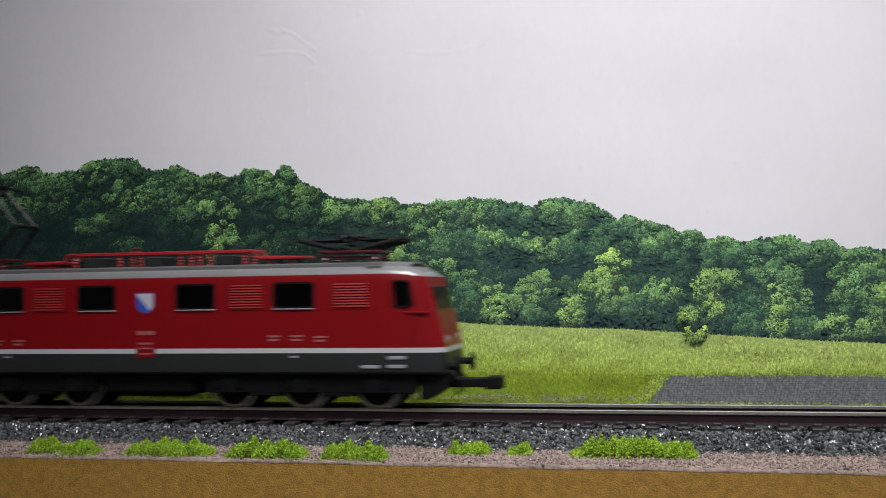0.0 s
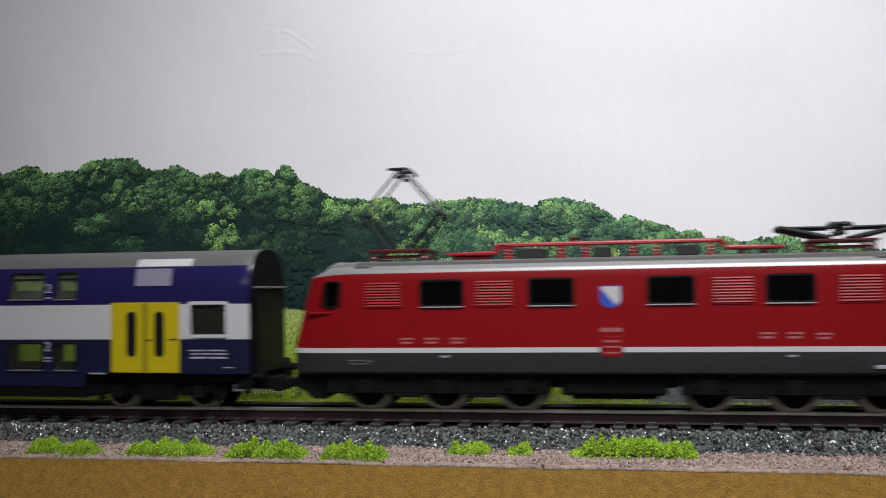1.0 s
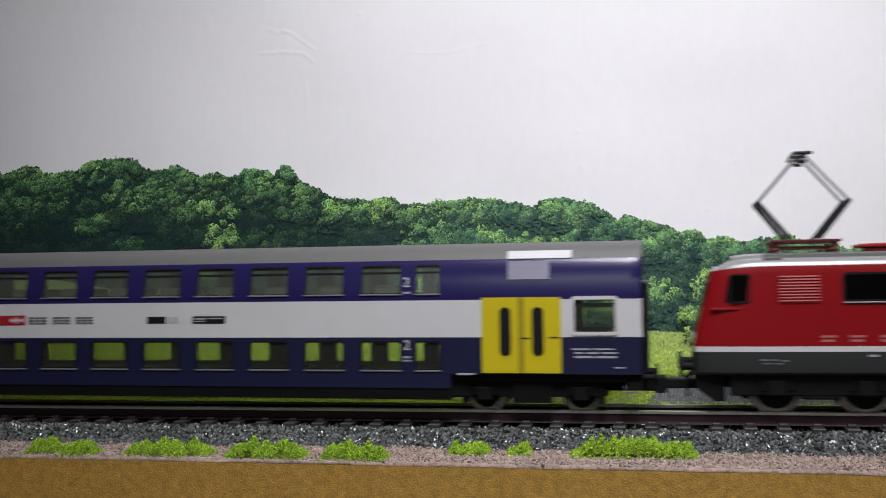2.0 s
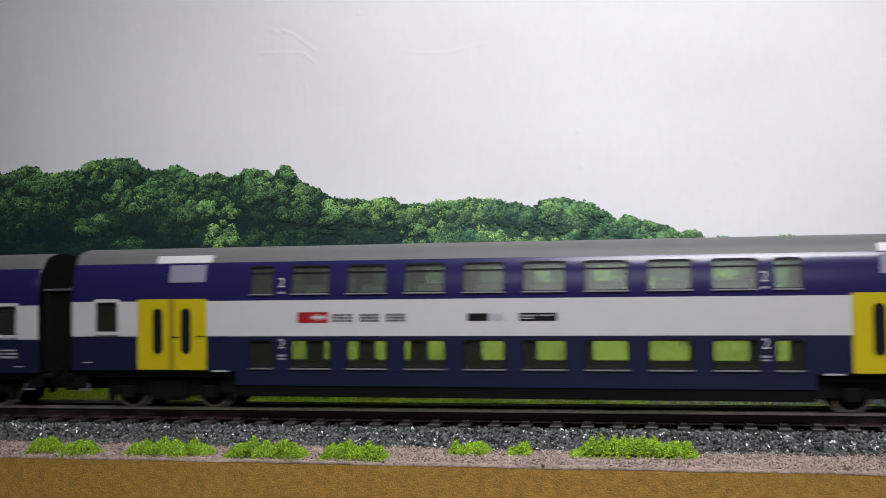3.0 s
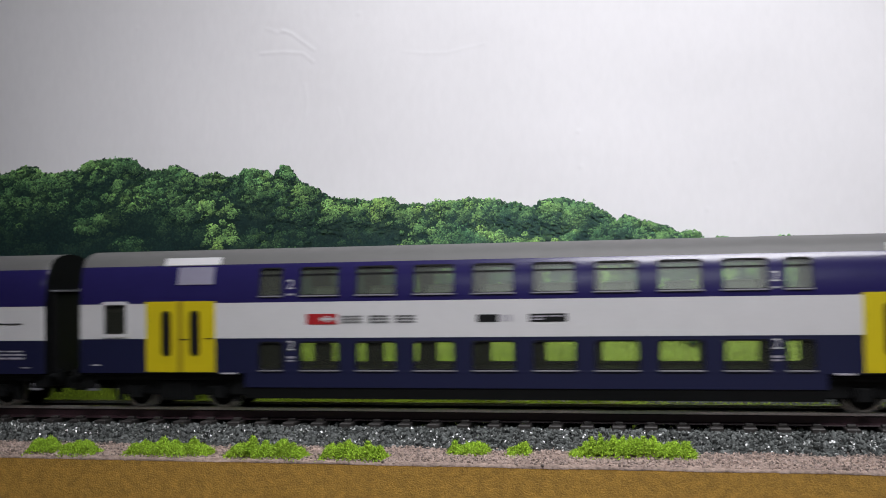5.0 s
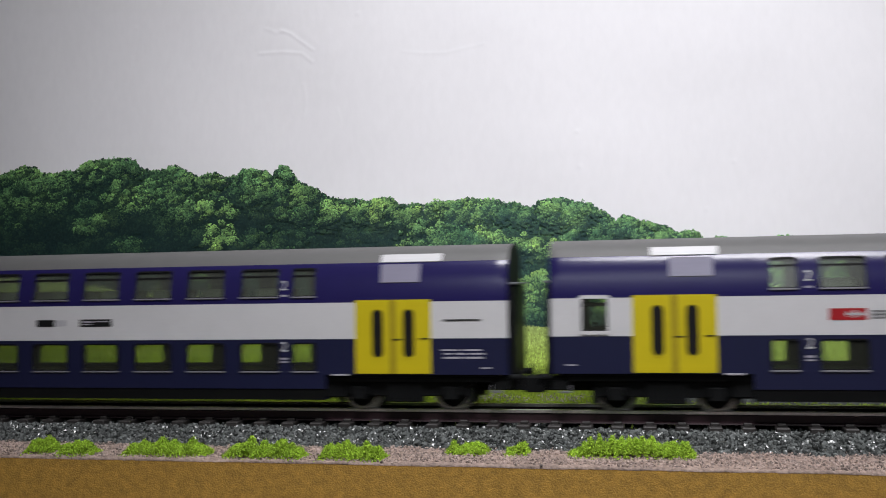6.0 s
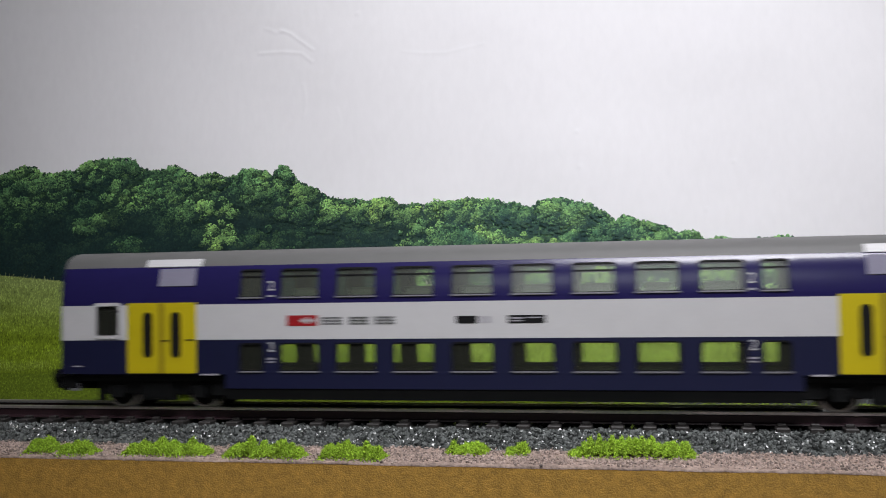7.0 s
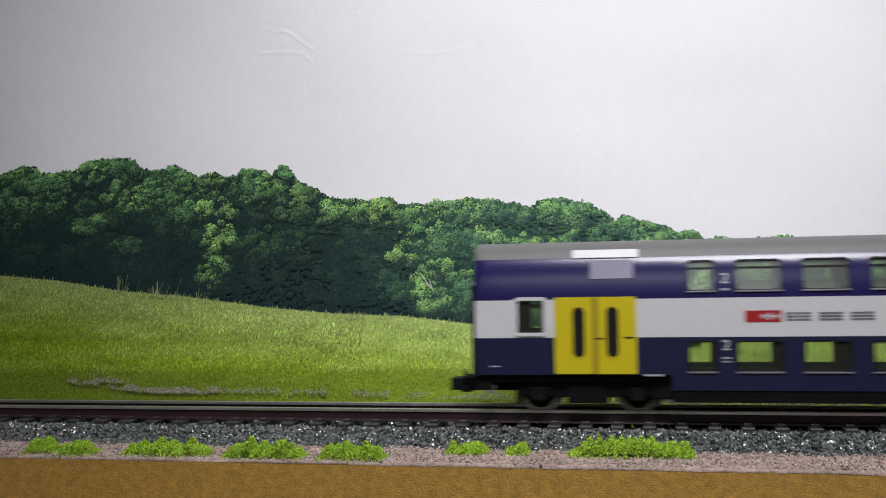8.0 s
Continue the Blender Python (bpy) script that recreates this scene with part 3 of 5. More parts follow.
def meadow():
    rng = np.random.default_rng(21)
    xs = np.linspace(-125, 40, 166)
    zs = np.linspace(0, 1, 15)
    v, col = [], []
    for x in xs:
        hi = along(MEADOW, x)
        v += [(x, PRINT_Y - 0.55, hi + (GROUND - hi) * s) for s in zs]
    m = len(zs)
    f = [[i * m + j, (i + 1) * m + j, (i + 1) * m + j + 1, i * m + j + 1] for i in range(len(xs) - 1) for j in range(m - 1)]

    def grass(x, z):
        """Ink of the grass: pale at the top edge, full green below, darker mown strip at the foot."""
        s = np.clip((along(MEADOW, x) - z) / 9, 0, 1)[:, None]
        pale, full, mown = np.array([[0.44, 0.56, 0.17]]), np.array([[0.32, 0.455, 0.026]]), np.array([[0.215, 0.315, 0.024]])
        c = pale * (1 - s) + full * s
        k = 1 / (1 + np.exp((z - 2.3) / 0.35))[:, None]
        hill = (1 / (1 + np.exp((x + 85) / 8)))[:, None]
        root = np.exp(-((z - 2.55) / 0.55) ** 2)[:, None] * 0.20 * (1 / (1 + np.exp((x + 22) / 4)))[:, None]
        return (c * (1 - k) + mown * k) * (1 - 0.30 * hill) * (1 - root)
    cx = np.array([(v[a[0]][0] + v[a[1]][0]) / 2 for a in f])
    cz = np.array([(v[a[0]][2] + v[a[2]][2]) / 2 for a in f])
    print_mesh("printed_meadow", v, f, grass(cx, cz) * np.where(cx < -55, 0.8, 1.0)[:, None])
    # blades
    n = 130000
    x = rng.uniform(-125, 39, n)
    z = GROUND + (along(MEADOW, x) - GROUND + 0.15) * rng.uniform(0, 1, n)
    long = np.where(z > 2.4, rng.uniform(0.15, 0.65, n), rng.uniform(0.10, 0.30, n)) * np.where(z > along(MEADOW, x) - 1.2, 0.5, 1)
    lean = rng.normal(0.08, 0.22, n) * long
    wide = rng.uniform(0.02, 0.06, n)
    y = PRINT_Y - 0.57 - 0.12 * np.arange(n) / n
    v = np.stack([np.stack([x - wide, y, z - long / 2], 1), np.stack([x + wide, y, z - long / 2], 1), np.stack([x + lean, y, z + long / 2], 1)], 1).reshape(-1, 3)
    patch = np.array([noise.noise(Vector((a * 0.22, b * 0.7, 3))) for a, b in zip(x, z)])
    tuft = np.array([noise.noise(Vector((a * 1.5, b * 1.9, 8))) for a, b in zip(x, z)])
    streak = np.array([noise.noise(Vector((a * 0.07, b * 0.45, 15))) for a, b in zip(x, z)])
    tone = np.clip(1.11 + rng.normal(0, 1, n) * np.where(x < -55, 0.40, 0.26) + 0.45 * patch + 0.35 * streak + np.where(x < -55, 0.62, 0.38) * tuft, 0.25, 2.0)[:, None]
    pale = np.clip(0.55 * streak + 0.3 * patch, 0, 0.5)[:, None] * (z > 2.6)[:, None]
    print_mesh("printed_grass", v, np.arange(n * 3).reshape(n, 3).tolist(), grass(x, z) * tone * (1 - pale) + pale * np.array([[0.47, 0.55, 0.20]]))
    # tall pale stalks at the wood's edge
    n = 260
    x = np.concatenate([rng.choice([-94, -91.5, -89, -86, -81], 60) + rng.normal(0, 0.7, 60), rng.uniform(-118, -40, 200)])
    tall = np.concatenate([0.3 + 2.9 * rng.uniform(0, 1, 60) ** 3, rng.uniform(0.2, 0.8, 200)])
    z = along(MEADOW, x) - 0.2
    lean = rng.normal(0.2, 0.26, n) * tall
    y = PRINT_Y - 0.95 - 0.02 * np.arange(n) / n
    v = np.stack([np.stack([x - 0.03, y, z], 1), np.stack([x + 0.03, y, z], 1), np.stack([x + lean + 0.04, y, z + tall], 1), np.stack([x + lean - 0.03, y, z + tall * 0.97], 1)], 1).reshape(-1, 3)
    print_mesh("printed_tall_grass", v, np.arange(n * 4).reshape(n, 4).tolist(), np.array([[0.42, 0.47, 0.20]]) * rng.uniform(0.35, 1.2, (n, 1)))
    # a bare pale branch among the shrubs
    v, f = bars_data([((-46.2, PRINT_Y - 0.7, 17.0), (-44.6, PRINT_Y - 0.7, 14.6)), ((-44.9, PRINT_Y - 0.7, 16.0), (-44.3, PRINT_Y - 0.7, 14.2)), ((-45.4, PRINT_Y - 0.7, 15.8), (-45.2, PRINT_Y - 0.7, 14.9))], 0.07, 4)
    print_mesh("printed_branch", v, f, np.tile((0.45, 0.46, 0.38), (len(f), 1)))
    # stony path and the paved road
    n = 5200
    x = np.concatenate([rng.uniform(-104, -14, n // 2), rng.uniform(-103, -78, n - n // 2)])
    mid = np.interp(x, [-104, -97, -90, -73, -42, -14], [1.2, 0.9, -0.3, -0.3, -0.9, -1.3])
    z = mid + rng.normal(0, 1, n) * np.interp(x, [-104, -97, -90, -60, -14], [0.2, 0.45, 0.3, 0.22, 0.35])
    keep = np.array([noise.noise(Vector((a * 0.35, b, 8))) for a, b in zip(x, z)]) > -0.12
    x, z = x[keep], z[keep]
    v, f = flakes(x, z, rng.uniform(0.05, 0.16, len(x)), 0.7, PRINT_Y - 0.99 - 0.03 * np.arange(len(x)) / len(x), rng, 5)
    print_mesh("printed_path", v, f, np.array([[0.30, 0.295, 0.22]]) * rng.uniform(0.3, 1.3, (len(x), 1)))
    a, b = (-16.6, -3.0), (-12.0, 2.05)
    v = [(a[0], PRINT_Y - 1.04, a[1]), (40, PRINT_Y - 1.04, -3.0), (40, PRINT_Y - 1.04, 2.2), (b[0], PRINT_Y - 1.04, b[1])]
    print_mesh("printed_road", v, [[0, 1, 2, 3]], np.array([[0.11, 0.118, 0.128]]))
    v, f, col, rows = [], [], [], np.arange(-2.9, 2.1, 0.30)
    for j, z in enumerate(rows):
        for x in np.arange(-16 + (z + 3) * 0.9 + (j % 2) * 0.2, 24, 0.42):
            k = len(v)
            w, h = rng.uniform(0.15, 0.20), rng.uniform(0.10, 0.14)
            cx, cz = x + rng.normal(0, 0.03), z + 0.15 + rng.normal(0, 0.015)
            v += [(cx - w, PRINT_Y - 1.06, cz - h), (cx + w, PRINT_Y - 1.06, cz - h), (cx + w * 0.9, PRINT_Y - 1.06, cz + h), (cx - w * 0.9, PRINT_Y - 1.06, cz + h)]
            f.append([k, k + 1, k + 2, k + 3])
            col.append(np.array((0.158, 0.174, 0.180)) * rng.uniform(0.82, 1.18))
    print_mesh("printed_paving", v, f, np.array(col))
    # grass that overhangs the road's edge
    n = 2200
    x = np.concatenate([rng.uniform(-17, 30, 700), rng.normal(-14.3, 1.1, 1500)])
    z = np.where(np.arange(n) < 700, np.where(rng.uniform(0, 1, n) < 0.4, 2.1, -1.75) + rng.normal(0, 0.14, n), rng.uniform(-2.6, 2.1, n))
    x = np.where(np.arange(n) < 700, x, -16.0 + (z + 3) * 0.9 - rng.normal(0.25, 0.5, n))
    v, f = flakes(x, z, rng.uniform(0.06, 0.2, n), 0.8, PRINT_Y - 1.08 - 0.03 * np.arange(n) / n, rng, 5)
    print_mesh("printed_verge", v, f, np.array([[0.27, 0.38, 0.06]]) * rng.uniform(0.4, 1.4, (n, 1)))

    # a lone bush in the meadow
    px, pz, size, tone, warm, which = dabs(((-8.5, 10.2, 0.6, 1.2, 0.9, 1.4), (-7.4, 6.9, 0.2, 0.4, 0.8, 0.9), (-7.0, 7.5, 1.9, 0.8, 0.95, 1.5), (-6.9, 8.1, 1.7, 0.8, 1.0, 1.7)), rng, 0.5, 0)
    v, f = flakes(px, pz, size * 0.8, 0.8, PRINT_Y - 1.0 - 0.02 * np.arange(len(px)) / len(px), rng)
    print_mesh("printed_bush", v, f, leaf_ink(tone[:, None], np.clip(warm, 0, 1)[:, None]))


meadow()


# ---- turf tufts along the track ----
def turf_tuft(x, y, wide, high, seed):
    rng = np.random.default_rng(seed)
    n = int(1100 * wide)
    a = rng.uniform(-0.5, 0.5, n) * wide
    lumps = np.clip(0.68 + np.array([0.50 * noise.noise(Vector((k * 0.75, seed, 0))) + 0.42 * noise.noise(Vector((k * 2.1, seed, 3))) for k in a]), 0.12, 1.3)
    room_ = np.clip(1 - (2 * a / wide) ** 6, 0.05, 1)
    b = rng.normal(0, 0.75, n)
    h = high * lumps * room_ * np.clip(1 - (b / 2.2) ** 2, 0.1, 1) * np.sqrt(rng.uniform(0.02, 1, n))
    ob = stones("turf_tuft", np.stack([x + a, y + b, GROUND + 0.1 + h], 1), rng.uniform(0.035, 0.125, n), TURF, seed + 50, 0.9)
    # fine upright fibres
    m = int(600 * wide)
    k = rng.integers(0, n, m)
    base = np.stack([x + a[k], y + b[k], GROUND + 0.1 + h[k]], 1)
    tip = base + np.stack([rng.normal(0, 0.22, m), rng.normal(0, 0.2, m), rng.uniform(0.05, 0.38, m)], 1)
    side = np.stack([rng.uniform(0.03, 0.06, m), np.zeros(m), np.zeros(m)], 1)
    v = np.stack([base - side, base + side, tip], 1).reshape(-1, 3)
    fib = mesh_object("flock", v.tolist(), np.arange(m * 3).reshape(m, 3).tolist(), TURF)
    under(fib, ob)
    tagged(ob, "bright green foam turf tuft on pinkish sand", "turf tuft", "turf tufts beside the track")


for k, (x, y, w, h) in enumerate(((-72.8, -17.0, 3.5, 2.0), (-67.6, -17.9, 4.2, 1.7), (-56.6, -17.2, 10.6, 2.0), (-44.3, -17.7, 9.6, 2.2), (-34.0, -17.7, 7.4, 2.2), (-21.9, -12.5, 4.7, 1.5), (-16.1, -12.7, 2.5, 1.5), (-3.4, -13.0, 13.8, 2.6))):
    turf_tuft(x, y, w, h, 100 + k)


# ---- train: shared tools ----
CRESTBLUE = material("crest_blue_print", (0.03, 0.08, 0.45), 0.4, vary=0.05)
LOCOMARK = material("pale_red_print", (0.36, 0.11, 0.11), 0.5, vary=0.1)
# Paler than the body red: light caught on the slats, painted in.
SLATRED = material("lit_red_louvre_paint", (0.31, 0.018, 0.018), 0.4, vary=0.2)
ARM = material("grey_arm_metal", (0.09, 0.09, 0.095), 0.6, 0.0, vary=0.1)

def shell(name, us, half, holes, mats, pick, place, parent, thick=0.45, label="", cut=None):
    """A hollow vehicle body: a half outline (y, z) from sill to roof, mirrored, along the stations us; cells in a hole are left open."""
    outline = [(-y, z) for y, z in half] + [(y, z) for y, z in half[::-1] if y > 0.001]
    n = len(outline)
    v = [place(u, y, z) for u in us for y, z in outline]
    f, slots = [], []
    for i in range(len(us) - 1):
        mu = (us[i] + us[i + 1]) / 2
        for j in range(n):
            k = (j + 1) % n
            mz = (outline[j][1] + outline[k][1]) / 2
            flat = j == n - 1
            if cut and mz < cut[2] and not cut[0] < mu < cut[1]:
                continue
            if not flat and any(a < mu < b and c < mz < d for a, b, c, d in holes):
                continue
            f.append([i * n + j, i * n + k, (i + 1) * n + k, (i + 1) * n + j])
            slots.append(0 if flat else pick(mu, mz))
    for i in (0, len(us) - 1):
        for j in range(n // 2):
            q = [i * n + j, i * n + j + 1, i * n + n - 2 - j, i * n + n - 1 - j]
            q = list(dict.fromkeys(q))
            if len(q) > 2 and not (cut and outline[j + 1][1] <= cut[2]):
                f.append(q[::-1] if i else q)
                slots.append(pick(us[i] + (0.1 if i else -0.1), (outline[j][1] + outline[j + 1][1]) / 2))
    ob = mesh_object(name, v, f, mats, slots)
    bm = bmesh.new()
    bm.from_mesh(ob.data)
    bmesh.ops.recalc_face_normals(bm, faces=bm.faces)
    bm.to_mesh(ob.data)
    bm.free()
    ob.data.polygons.foreach_set("use_smooth", [True] * len(ob.data.polygons))
    ob.data.set_sharp_from_angle(angle=radians(28))
    mod = ob.modifiers.new("wall", "SOLIDIFY")
    mod.thickness, mod.offset = thick * MM, -1
    ob.modifiers.new("edges", "EDGE_SPLIT").split_angle = radians(28)
    return under(ob, parent, None, label)


def rounded(w, h, r, steps=3):
    """The outline of a rounded rectangle about the origin, in x and z."""
    out = []
    for cx, cz, a0 in ((w / 2 - r, h / 2 - r, 0), (-w / 2 + r, h / 2 - r, 90), (-w / 2 + r, -h / 2 + r, 180), (w / 2 - r, -h / 2 + r, 270)):
        for k in range(steps + 1):
            a = radians(a0 + 90 * k / steps)
            out.append((cx + r * math.cos(a), cz + r * math.sin(a)))
    return out


def ring_data(w, h, r, rim, y0, y1):
    """A rounded frame between depths y0 (front) and y1."""
    o, i = rounded(w, h, r), rounded(w - 2 * rim, h - 2 * rim, max(r - rim, 0.05))
    n = len(o)
    v = [(x, y0, z) for x, z in o] + [(x, y0, z) for x, z in i] + [(x, y1, z) for x, z in o] + [(x, y1, z) for x, z in i]
    f = []
    for k in range(n):
        j = (k + 1) % n
        f += [[k, j, n + j, n + k], [2 * n + k, 3 * n + k, 3 * n + j, 2 * n + j], [k, 2 * n + k, 2 * n + j, j], [n + k, n + j, 3 * n + j, 3 * n + k]]
    return v, f


def slab_data(w, h, r, y0, y1):
    o = rounded(w, h, r)
    n = len(o)
    v = [(x, y0, z) for x, z in o] + [(x, y1, z) for x, z in o]
    return v, [list(range(n))[::-1], list(range(n, 2 * n))] + [[k, (k + 1) % n, n + (k + 1) % n, n + k] for k in range(n)]


MESHES = {}


def shared(key, build, mat, name, parent, m, label=""):
    """A part on mesh data that alike parts share."""
    if key not in MESHES:
        v, f = build()
        MESHES[key] = mesh_object(name, v, f, mat)
        ob = MESHES[key]
        MESHES[key] = ob.data
    else:
        ob = new(name, MESHES[key])
    return under(ob, parent, m, label)


def side_pose(x, y, z, tilt=0):
    """On the near side (y negative) or, turned about, on the far side."""
    return mm(x, y, z, -tilt, 0, 0) if y < 0 else mm(x, y, z, -tilt, 0, 180)


def numeral(text, size, mat, parent, m):
    key = "numeral" + text
    if key not in MESHES:
        cu = bpy.data.curves.new("numeral", "FONT")
        cu.body, cu.size, cu.align_x, cu.align_y, cu.extrude = text, size * MM, "CENTER", "CENTER", 0.02 * MM
        temp = bpy.data.objects.new("numeral", cu)
        me = bpy.data.meshes.new_from_object(temp)
        bpy.data.objects.remove(temp)
        me.materials.clear()
        me.materials.append(mat)
        MESHES[key] = me
    return under(new("class_numeral", MESHES[key]), parent, m @ mm(0, 0, 0, 90, 0, 0))


WHEELS = []


def wheelset(parent, x, r, tyre_y=3.3):
    v, f = bars_data([((0, -tyre_y, 0), (0, tyre_y, 0))], 0.5, 8)
    key = "wheelset%.2f" % r
    if key not in MESHES:
        a = mesh_object("wheelset", v, f, STEEL)
        MESHES[key] = a.data
        bpy.data.objects.remove(a)
        prof = [(0.5, -0.5), (r * 0.55, -0.35), (r * 0.84, -0.25), (r * 0.86, -0.55), (r, -0.5), (r * 1.0, 0.3), (r + 0.45, 0.35), (r + 0.4, 0.65), (0.5, 0.6)]
        b = mesh_object("wheel", *lathe_data([(q, h) for q, h in prof], 24), [DARK, STEEL])
        b.data.polygons.foreach_set("material_index", [1 if 72 <= i < 24 * 7 else 0 for i in range(len(b.data.polygons))])
        MESHES[key + "w"] = b.data
        bpy.data.objects.remove(b)
    axle = under(new("wheelset", MESHES[key]), parent, mm(x, 0, r))
    under(new("wheel", MESHES[key + "w"]), axle, mm(0, -tyre_y, 0))
    under(new("wheel", MESHES[key + "w"]), axle, mm(0, tyre_y, 0, 0, 0, 180))
    WHEELS.append((axle, x, r))
    return axle


# ---- double-deck coaches ----
LONG, REAR, NOSE = 114.8, -0.6, 115.2
BIG = [(29.9 + 7.32 * k, 34.9 + 7.32 * k) for k in range(8)]
SMALL = [(24.5, 27.5), (88.0, 91.0)]
UP, LOW = (13.95, 17.5), (4.85, 8.25)
SIDE = [(6.1, 1.25), (6.3, 2.6), (6.4, 2.65), (6.4, 4.4), (6.4, LOW[0]), (6.4, LOW[1]), (6.4, 8.75), (6.4, 9.3), (6.4, 13.2), (6.4, 13.3), (6.36, 13.95), (6.22, 15.2), (6.0, 16.4), (5.66, 17.5), (5.43, 17.93), (5.34, 18.06), (5.24, 18.2), (4.95, 18.75), (4.3, 19.35), (3.0, 19.85), (1.5, 20.12), (0, 20.2)]
UP_TILT = math.degrees(math.atan((6.36 - 5.66) / 3.55))


def coach(lift, end_panel, nose_down=0.0):
    c = empty("double_deck_coach", "blue and white double-deck model coach with yellow doors" if not end_panel else "blue and white double-deck model coach with a closed end panel", "coach", "coaches of the train")
    left = (3.1, 6.15) if not end_panel else (4.6, 7.75)
    right = (107.3, 112.1)
    endz = (9.3, 13.2)
    panes = [(a, b, *z) for a, b in BIG + SMALL for z in (UP, LOW)]
    ends = [(*left, *endz)] + ([] if end_panel else [(*right, *endz)])
    holes = panes + ends
    us = sorted({REAR, REAR + 0.25, 0.6, 1.9, LONG - 2.6, LONG - 1.2, NOSE - 0.25, NOSE, 14.0, 22.5, LONG - 22.5, 100.0, *[u for h in holes for u in h[:2]]})

    def pick(u, z):
        if z < 2.62 or not REAR < u < NOSE:
            return 3
        if z < 8.75:
            return 1
        if z < 13.25:
            return 2
        return 0 if z < 18.1 else 4

    def place(u, y, z):
        d = min(u - REAR, NOSE - u)
        bow = 0.15 * (1 - (y / 6.4) ** 2) * max(0, 1 - d / 2.6)
        narrow = 1 - 0.03 * max(0, 1 - d / 0.3)
        return (u + (-bow if u < LONG / 2 else bow), y * narrow, z)

    walls = shell("body_shell", us, SIDE, holes, [BLUE, NAVY, WHITE, DARK, ROOFGREY], pick, place, c, label="dark blue walls with a white band under a grey roof", cut=(22.5, LONG - 22.5, 4.4))
    walls.matrix_basis = mm(0, 0, lift, 0, nose_down, 0)
    up = mm(0, 0, lift, 0, nose_down, 0)
    gl, gu = (LOW[0] + LOW[1]) / 2, (UP[0] + UP[1]) / 2
    for s in (-1, 1):
        for a, b in BIG + SMALL:
            w, x = b - a, (a + b) / 2
            for deck, zc, h, y, tilt in (("low", gl, LOW[1] - LOW[0], 6.4, 0), ("up", gu, UP[1] - UP[0], 6.0, UP_TILT)):
                win = shared("frame%s%.1f" % (deck, w), lambda: ring_data(w + 0.25, h + 0.15, 0.5, 0.2, -0.06, 0.35), BLACK, "window", c, up @ side_pose(x, s * y, zc, tilt))
                shared("pane%s%.1f" % (deck, w), lambda: slab_data(w - 0.2, h - 0.2, 0.3, 0.12, 0.2), HAZEGLASS if deck == "up" else GLASS, "pane", win, None)
                shared("sill%.1f" % w, lambda: box_data([(-w / 2 - 0.1, w / 2 + 0.1, -0.17, 0.0, -0.10, 0.10)], 0.03), SILL, "sill", win, mm(0, 0, -h / 2 - (0.08 if deck == "up" else 0.14)), "dull metal sill")
                deck == "up" and shared("bar%.1f" % w, lambda: box_data([(-w / 2, w / 2, 0.05, 0.2, -0.08, 0.08)]), BLACK, "window_bar", win, mm(0, 0, h * 0.26))
        for a, b, *_ in ends:
            w, x = b - a, (a + b) / 2
            win = shared("endframe%.1f" % w, lambda: ring_data(w + 0.8, 4.6, 0.5, 0.42, -0.14, 0.1), WHITE, "window", c, up @ side_pose(x, s * 6.4, 11.25), "raised white rounded window frame")
            shared("endrim%.1f" % w, lambda: ring_data(w + 0.05, 3.9, 0.4, 0.16, -0.05, 0.4), BLACK, "rubber_rim", win, None)
            shared("endpane%.1f" % w, lambda: slab_data(w - 0.15, 3.75, 0.3, 0.12, 0.2), GLASS, "pane", win, None)
        if end_panel:
            shared("groove", lambda: box_data([(-2.3, 2.3, -0.06, 0.05, -0.07, 0.07)]), DARK, "panel_groove", c, up @ side_pose(109.6, s * 6.42, 10.95))
        for d0 in (9.0, 96.2):
            # doors in pairs of leaves
            for k, x in enumerate((d0 + 2.38, d0 + 7.2)):
                leaf = shared("leaf", lambda: slab_data(4.72, 8.95, 0.12, -0.14, 0.05), YELLOW, "door", c, up @ side_pose(x, s * 6.4, 9.0), "yellow door leaf with a tall narrow window")
                shared("doorrim", lambda: ring_data(1.7, 6.15, 0.8, 0.16, -0.2, -0.1), YELLOW, "window_rim", leaf, mm(0.5 if k == 0 else -0.4, 0, 0.4))
                shared("doorpane", lambda: slab_data(1.45, 5.85, 0.7, -0.165, -0.12), BLACK, "pane", leaf, mm(0.5 if k == 0 else -0.4, 0, 0.4), "dark narrow window")
            # strip over the gap, its shade given by the darker yellow
            shared("doorgap", lambda: box_data([(-0.35, 0.35, -0.17, 0.0, -4.4, 4.4)]), OCHRE, "door_seal", c, up @ side_pose(d0 + 4.79, s * 6.38, 9.0))
            shared("handle", lambda: box_data([(-0.55, 0.55, -0.22, -0.1, -0.07, 0.07)], 0.02), BLACK, "door_handle", c, up @ side_pose(d0 + 8.75, s * 6.4, 8.75))
            shared("handle", lambda: ([], []), BLACK, "door_handle", c, up @ side_pose(d0 + 5.3, s * 6.4, 8.65))
            shared("step", lambda: box_data([(-1.1, 1.1, -0.25, 0.1, -0.1, 0.12)], 0.03), LIGHTGREY, "step", c, up @ side_pose(d0 + 11.4 if d0 < 50 else d0 - 2, s * 6.3, 4.35), "pale step plate")
            # roof flap and vent over the door
            x0 = 11.2 if d0 < 50 else 99.3
            shared("flap", lambda: box_data([(0, 7.7, -0.12, 0.15, 0, 1.22)], 0.04), WHITE, "roof_flap", c, up @ side_pose(x0 if s < 0 else x0 + 7.7, s * 5.42, 18.0, 36), "bright white roof flap")
            shared("vent", lambda: box_data([(0, 5.0, -0.08, 0.1, 0, 2.3)], 0.03), VENT, "vent_plate", c, up @ side_pose((13.3 if d0 < 50 else 99.4) + (0 if s < 0 else 5), s * 6.19, 15.55, 14), "pale lilac vent plate")
